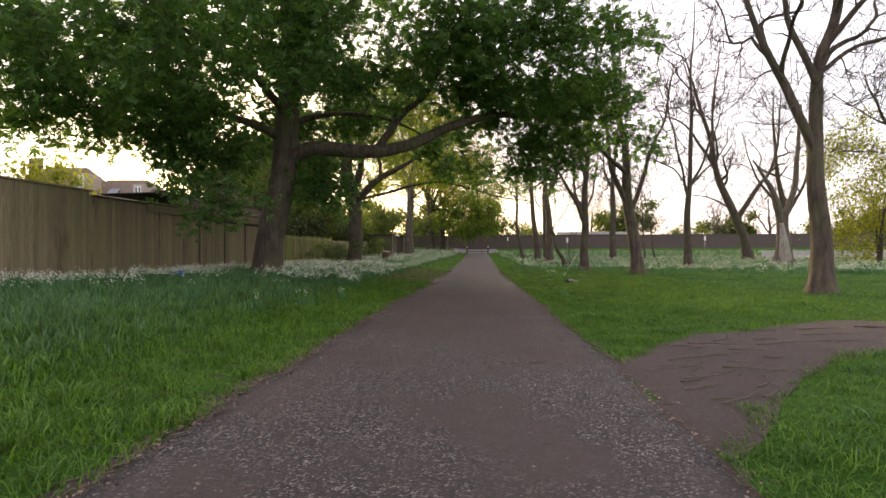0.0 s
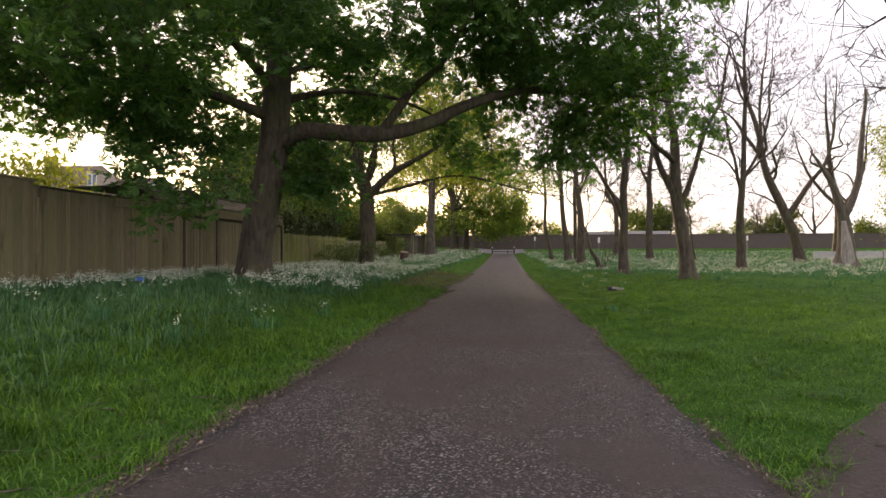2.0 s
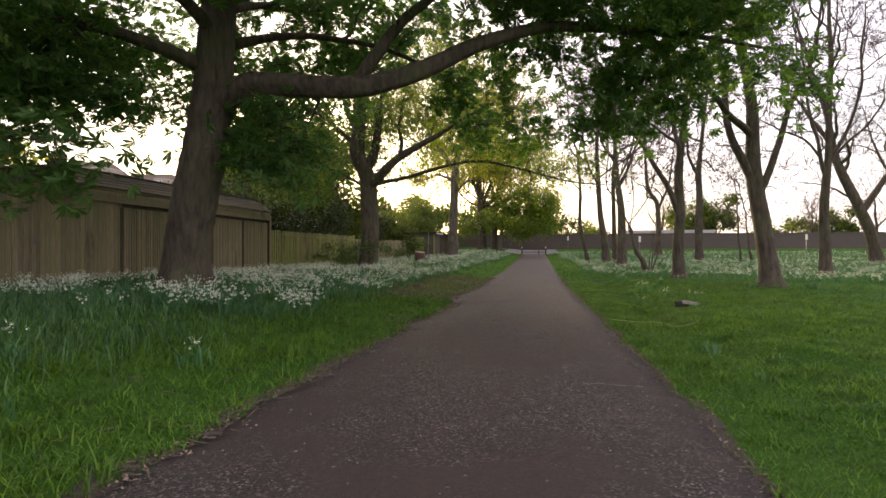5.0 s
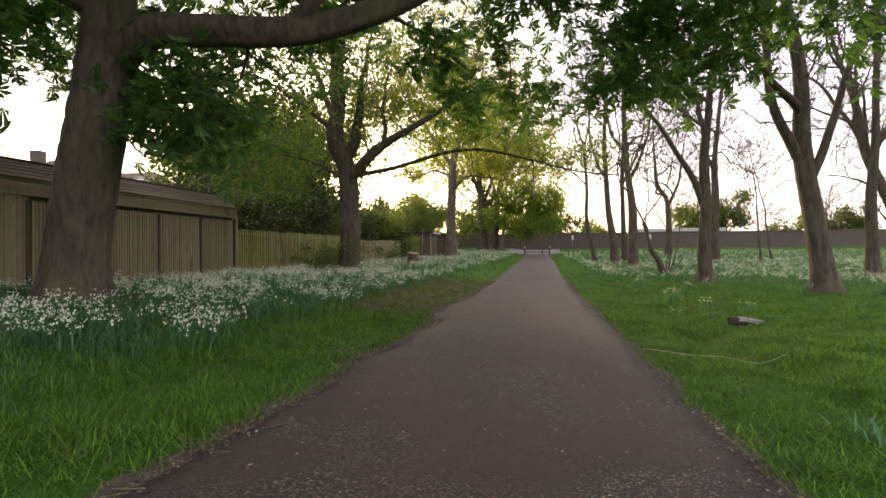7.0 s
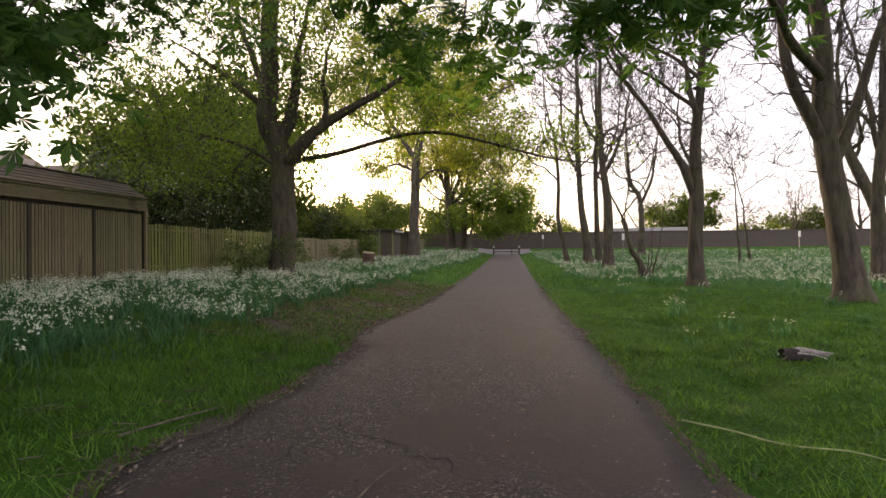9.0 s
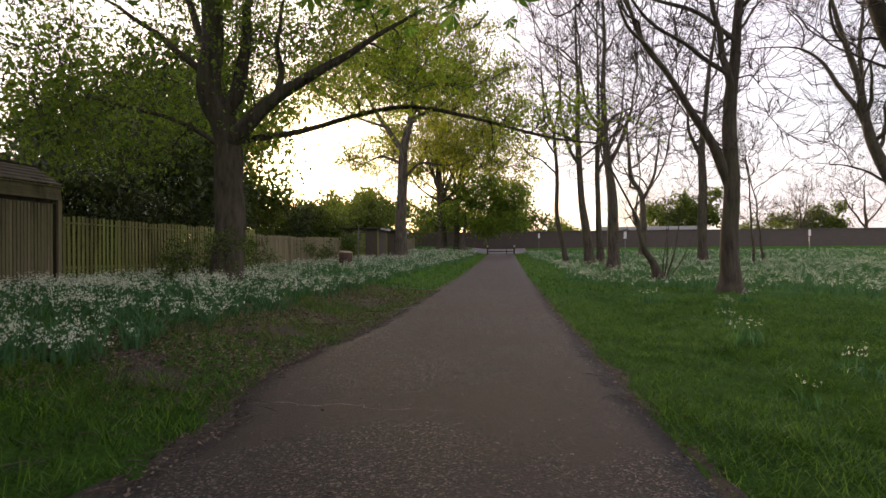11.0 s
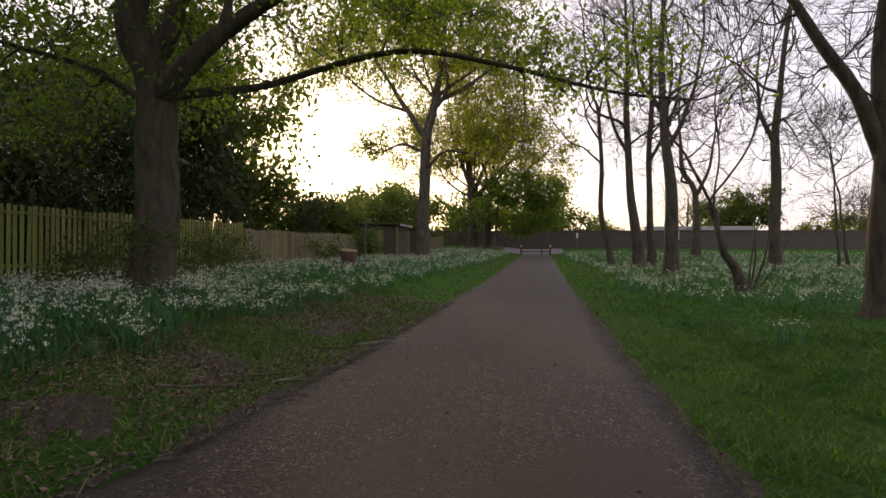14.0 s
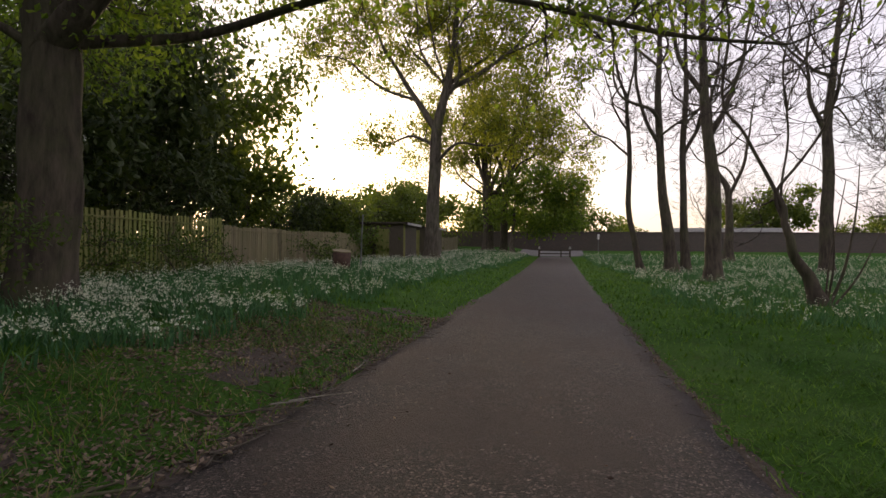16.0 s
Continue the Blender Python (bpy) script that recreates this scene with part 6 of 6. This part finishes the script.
litter("leaf_litter", 46000, -4.6, -1.8, 22, 36, lambda x, y, r: (r < 0.5 + 0.5 * wave(x, y, 1.5, 8.0)) & (x < path_edges(y)[0] + 0.12 * r), 0.050, 402, "brown dead leaves scattered over the worn verge")
litter("leaf_litter", 15000, -2.7, -1.6, 1.5, 24, lambda x, y, r: np.abs(x - path_edges(y)[0]) < 0.16 * r + 0.02, 0.034, 404, "brown dead leaves along the path's edge")
litter("leaf_litter", 11000, 0.8, 1.9, 1.5, 36, lambda x, y, r: np.abs(x - path_edges(y)[1]) < 0.11 * r + 0.02, 0.030, 406, "brown dead leaves along the path's edge")

# ---- small things on the path and in the grass ----
def ribbon(name, pts, width, mat, seed, label, category, lift=0.004, parent=None):
    """A thin ragged strip lying on the path."""
    r = np.random.default_rng(seed)
    line = spline([(x, y, 0) for x, y in pts], 0.05)
    line[:, :2] += r.normal(0, 0.016, (len(line), 2)) + 0.05 * np.sin(np.arange(len(line))[:, None] * np.array([0.9, 0.6]) + seed)
    t = np.gradient(line, axis=0)
    t /= np.linalg.norm(t, axis=1, keepdims=True)
    side = np.stack([-t[:, 1], t[:, 0], t[:, 2] * 0], -1)
    w = width * (0.1 + 1.1 * r.uniform(0, 1, len(line)) ** 2) * np.sin(np.linspace(0.15, 3.0, len(line)))
    A, B = line + side * w[:, None], line - side * w[:, None]
    A[:, 2], B[:, 2] = path_z(A[:, 0], A[:, 1]) + lift, path_z(B[:, 0], B[:, 1]) + lift
    n = len(line)
    i = np.arange(n - 1)
    ob = part_np(name, np.vstack([A, B]), np.stack([i, i + n, i + n + 1, i + 1], -1), mat)
    return tagged(ob, label, category, kind="structure")


def rod(name, pts, r0, r1, mat, label, category, on_path=False, seed=1, sides=7, forks=()):
    """A fallen stick that follows the ground."""
    line = spline([(x, y, 0) for x, y in pts], 0.06)
    zf = path_z if on_path else height
    line[:, 2] = zf(line[:, 0], line[:, 1]) + (0.004 if on_path else 0.03) + r0
    V, F = limb_mesh(line, np.linspace(r0, r1, len(line)), sides, np.random.default_rng(seed))
    ob = part_np(name, V, F, mat, None, True)
    for f in forks:
        l2 = spline([(x, y, 0) for x, y in f], 0.05)
        l2[:, 2] = zf(l2[:, 0], l2[:, 1]) + (0.004 if on_path else 0.03) + r0
        V, F = limb_mesh(l2, np.linspace(r0 * 0.7, r1, len(l2)), 6, np.random.default_rng(seed + 9))
        part_np("side_twig", V, F, mat, ob, True)
    return tagged(ob, label, category)


ribbon("crack", [(-2.0, 19.1), (-1.3, 18.7), (-0.6, 18.2), (0.1, 17.6), (0.6, 17.3)], 0.016, CRACK, 1, "ragged dark crack across the worn asphalt", "crack")
ribbon("crack", [(-1.35, 17.6), (-1.1, 18.1), (-0.95, 18.7)], 0.010, CRACK, 2, "short dark crack in the worn asphalt", "crack")
ribbon("crack", [(-1.98, 22.3), (-1.3, 22.25), (-0.4, 22.15), (-0.2, 22.2)], 0.009, CHIP, 3, "pale worn joint across the asphalt", "joint")
ribbon("crack", [(0.5, 10.3), (0.9, 10.5), (1.25, 10.4)], 0.014, CHIP, 5, "pale scuff on the asphalt", "scuff")
ribbon("crack", [(0.55, 13.6), (0.95, 13.65), (1.3, 13.6)], 0.012, CHIP, 6, "pale scuff on the asphalt", "scuff")
ribbon("crack", [(-2.0, 8.4), (-1.8, 9.0), (-1.85, 9.8)], 0.012, CRACK, 7, "dark crack along the asphalt's edge", "crack")

# the chunk of log on the lawn
log = empty("log", 3.22, 21.1, float(height(3.22, 21.1)) + 0.035, -6)
ROTTEN = plain("rotten_dark_wood", (0.022, 0.018, 0.015), 0.95, 0, 0.5, 12.0)
SPLIT = plain("grey_split_wood", (0.30, 0.275, 0.255), 0.9, 0, 0.45, 16.0)
# a hollow, arched shell of bark, open at one end
arch = np.linspace(-0.25, np.pi + 0.25, 13)
shell_v, shell_f = [], []
for i, u in enumerate(np.linspace(-0.19, 0.06, 8)):
    for r in (0.092, 0.066):
        for q in arch:
            w = r * (1 + 0.06 * math.sin(9 * q + 5 * u)) * (1 - 0.5 * max(0.0, u))
            shell_v.append((u + 0.02 * math.sin(7 * q), w * 1.1 * math.cos(q), 0.03 + w * math.sin(q)))
n = len(arch)
for i in range(7):
    for layer in (0, 1):
        for j in range(n - 1):
            o = (2 * i + layer) * n + j
            shell_f.append((o, o + 1, o + 2 * n + 1, o + 2 * n))
for i in (0, 7):
    for j in range(n - 1):
        o = 2 * i * n + j
        shell_f.append((o, o + 1, o + n + 1, o + n))
part_np("bark_shell", shell_v, shell_f, ROTTEN, log, True, "dark hollow bark")
for k in range(8):
    side = -0.080 + 0.023 * k
    top = 0.03 + 0.088 * math.sqrt(max(0.05, 1 - (side / 0.096) ** 2))
    L = spline([(-0.07 + 0.03 * (k % 3), side, top + 0.010), (0.08, side * 1.05, top - 0.002), (0.20 + 0.03 * ((k * 5) % 4), side * 1.25, max(0.03, top - 0.035))], 0.05)
    V, F = limb_mesh(L, np.linspace(0.014, 0.006, len(L)), 7, np.random.default_rng(80 + k))
    part_np("splinter", V, F, SPLIT, log, True, "pale grey split wood")
tagged(log, "short rotten chunk of dark split log on the lawn", "log")
rod("fallen_stick", [(1.38, 18.85), (1.62, 18.62), (1.80, 18.34), (2.02, 18.2), (2.40, 18.18), (2.75, 18.2)], 0.007, 0.004, plain("fresh_green_twig", (0.24, 0.28, 0.12), 0.8), "long pale green stick lying on the lawn's edge", "stick", seed=3)
rod("fallen_stick", [(-2.5, 27.5), (-2.2, 27.8), (-1.95, 28.0)], 0.012, 0.006, BARK_DARK, "dark broken stick at the path's edge", "stick", seed=4, forks=[[(-2.2, 27.8), (-2.1, 28.05)]])
rod("fallen_stick", [(-3.0, 26.9), (-2.6, 27.1), (-2.2, 27.3)], 0.014, 0.006, BARK, "grey stick in the worn verge", "stick", seed=5)
rod("fallen_stick", [(-2.6, 29.3), (-2.3, 29.2), (-2.02, 29.5)], 0.012, 0.006, BARK_DARK, "dark crooked stick in the worn verge", "stick", seed=6)
rod("fallen_stick", [(-2.35, 18.1), (-2.2, 18.5), (-2.05, 18.9)], 0.012, 0.006, BARK, "grey stick lying along the path's edge", "stick", seed=7)
rod("fallen_stick", [(-1.45, 8.9), (-1.2, 9.15)], 0.006, 0.003, BARK, "thin twig lying on the asphalt", "twig", True, 8)
rod("fallen_stick", [(-0.27, 23.36), (-0.24, 23.42), (-0.19, 23.44)], 0.005, 0.003, BARK_DARK, "small forked twig lying on the asphalt", "twig", True, 9, forks=[[(-0.25, 23.40), (-0.29, 23.45)]])
rod("fallen_stick", [(-0.05, 26.2), (-0.08, 26.28), (-0.05, 26.34)], 0.005, 0.003, GRASS_DRY, "pale curved straw lying on the asphalt", "twig", True, 10)
rod("fallen_stick", [(-0.55, 17.3), (-0.5, 17.6), (-0.45, 17.75)], 0.006, 0.003, BARK, "thin twig lying on the asphalt", "twig", True, 11)
rod("fallen_stick", [(0.5, 6.1), (0.7, 6.2)], 0.006, 0.003, BARK_DARK, "thin dark twig lying on the asphalt", "twig", True, 12)
for k, (x0, y0, x1, y1) in enumerate(((1.9, 5.4, 2.5, 5.9), (2.3, 5.0, 2.6, 5.6), (2.1, 6.4, 2.9, 6.6), (3.1, 6.3, 3.6, 7.1), (2.4, 6.9, 3.2, 7.4), (3.6, 7.2, 4.4, 7.5), (1.8, 4.5, 2.3, 4.9), (2.0, 5.7, 2.3, 6.3), (2.7, 5.7, 3.3, 5.9), (1.7, 5.0, 2.1, 5.2), (2.9, 7.5, 3.3, 7.8), (4.2, 7.9, 4.9, 7.9), (2.2, 4.6, 2.5, 5.2), (1.6, 5.8, 2.2, 6.0))):
    rod("root", [(x0, y0), ((x0 + x1) / 2 + 0.08, (y0 + y1) / 2), (x1, y1)], 0.007, 0.003, BARK, "exposed root or stick in the trodden soil", "stick", False, 20 + k)

# roots and broken twigs strewn over the trodden track
rs = random.Random(41)
placed = 0
while placed < 26:
    x0, y0 = rs.uniform(1.7, 5.6), rs.uniform(3.6, 9.0)
    a, ln = rs.uniform(-0.5, 0.6), rs.uniform(0.18, 0.62)
    x1, y1 = x0 + ln * math.cos(a), y0 + ln * math.sin(a)
    if not (bool(on_track(np.array([x0]), np.array([y0]))[0]) and bool(on_track(np.array([x1]), np.array([y1]))[0])):
        continue
    xm, ym = (x0 + x1) / 2 + rs.uniform(-0.03, 0.03), (y0 + y1) / 2 + rs.uniform(-0.05, 0.05)
    pale = placed % 4 == 0
    fork = [[(xm, ym), (xm + 0.12, ym + rs.choice((-0.09, 0.10)))]] if placed % 3 == 0 else []
    rod("broken_twig", [(x0, y0), (xm, ym), (x1, y1)], rs.uniform(0.004, 0.009), 0.002, BARK if pale else BARK_DARK, "grey twig lying on the trodden soil" if pale else "dark root or twig in the trodden soil", "twig", seed=130 + placed, forks=fork)
    placed += 1

# the drift of broken sticks at the worn verge's edge
rs = random.Random(77)
for k in range(12):
    y0 = rs.uniform(24.6, 31.0)
    x0 = float(path_edges(np.array(y0))[0]) - rs.uniform(-0.05, 0.35)
    a, ln = rs.uniform(0.5, 1.7), rs.uniform(0.25, 0.6)
    x1, y1 = x0 + ln * math.cos(a), y0 + ln * math.sin(a)
    rod("fallen_stick", [(x0, y0), ((x0 + x1) / 2 + rs.uniform(-0.04, 0.04), (y0 + y1) / 2 + rs.uniform(-0.04, 0.04)), (x1, y1)], rs.uniform(0.005, 0.010), 0.003, BARK if k % 3 else BARK_PALE, "thin grey broken stick among the dead leaves" if k % 3 else "thin pale broken stick among the dead leaves", "stick", seed=60 + k)

# a blue plastic scrap among the flowers
b = bmesh.new()
bmesh.ops.create_grid(b, x_segments=6, y_segments=6, size=0.16)
rb = random.Random(5)
for v in b.verts:
    v.co.z = 0.16 + 0.09 * rb.random() - 0.8 * (v.co.x ** 2 + v.co.y ** 2)
bmesh.ops.solidify(b, geom=b.faces[:], thickness=0.006)
scrap = part("plastic_bag", b, BLUE_PLASTIC, None, "crumpled blue plastic bag among the white flowers", True)
scrap.matrix_world = pose(-8.7, 16.3, float(height(-8.7, 16.3)) + 0.0, 12, -8, 20)
tagged(scrap, category="litter")

# pale chips and grit on the asphalt
gr = np.random.default_rng(91)
n = 1500
yy = 2 + 34 * gr.uniform(0, 1, n)
el, er = path_edges(yy)
xx = el + (er - el) * gr.beta(0.7, 0.7, n)
V, F = scatter((np.array([(-0.5, -0.4, 0), (0.5, -0.35, 0), (0.4, 0.45, 0.0), (-0.4, 0.35, 0), (0.05, 0, 0.45)]), np.array([(0, 1, 4), (1, 2, 4), (2, 3, 4), (3, 0, 4)])), np.stack([xx, yy, path_z(xx, yy) + 0.002], -1), turns(gr, n, 0, 0.05), gr.uniform(0.008, 0.026, n))
tagged(part_np("grit", V, F, CHIP), "pale grit and stone chips on the asphalt", "grit", kind="stuff")
litter("leaf_scrap", 420, -1.9, 1.2, 2, 36, lambda x, y, r: r < 2, 0.035, 408, "dead leaves scattered on the asphalt")
litter("track_debris", 5000, 1.3, 9, 3, 11, lambda x, y, r: on_track(x, y), 0.04, 410, "twigs and dead leaves trodden into the soil track")


def twig_litter(n, seed, keep_x, label, size=1.0):
    """Bits of stick, strewn along an edge."""
    r = np.random.default_rng(seed)
    yy = r.uniform(2, 36, n)
    xx = keep_x(yy) + r.normal(0, 0.12, n)
    el, er = path_edges(yy)
    zz = np.where((xx > el) & (xx < er), path_z(xx, yy), height(xx, yy)) + 0.010
    ln = size * r.uniform(0.04, 0.22, n) * (1 + (r.uniform(0, 1, n) > 0.9))
    a = r.uniform(0, np.pi, n)
    k = np.linspace(-0.5, 0.5, 3)
    d = np.stack([np.cos(a), np.sin(a), r.normal(0, 0.06, n)], -1) * ln[:, None]
    P = np.stack([xx, yy, zz], -1)[:, None] + d[:, None] * k[None, :, None]
    P[:, 1, :2] += r.normal(0, 0.012, (n, 2))
    V, F = tubes(P, np.repeat(size ** 0.5 * r.uniform(0.002, 0.0055, n)[:, None], 3, 1), 4)
    return tagged(part_np("twig_litter", V, F, BARK), label, "twigs", kind="stuff")


twig_litter(900, 501, lambda y: path_edges(y)[0] - 0.06, "small broken twigs strewn along the path's edge")
twig_litter(420, 502, lambda y: path_edges(y)[1] + 0.02, "small broken twigs strewn along the path's edge", 0.55)
twig_litter(350, 503, lambda y: path_edges(y)[0] - 0.9 + 0.5 * np.sin(y * 9.7), "small broken twigs strewn over the verge")
for k, (x, y) in enumerate(((3.15, 21.45), (3.4, 21.4), (3.62, 21.48))):
    clump(x, y, 260 + k, 26, 0.13, 0, "coarse grass tussock growing round the rotten log")
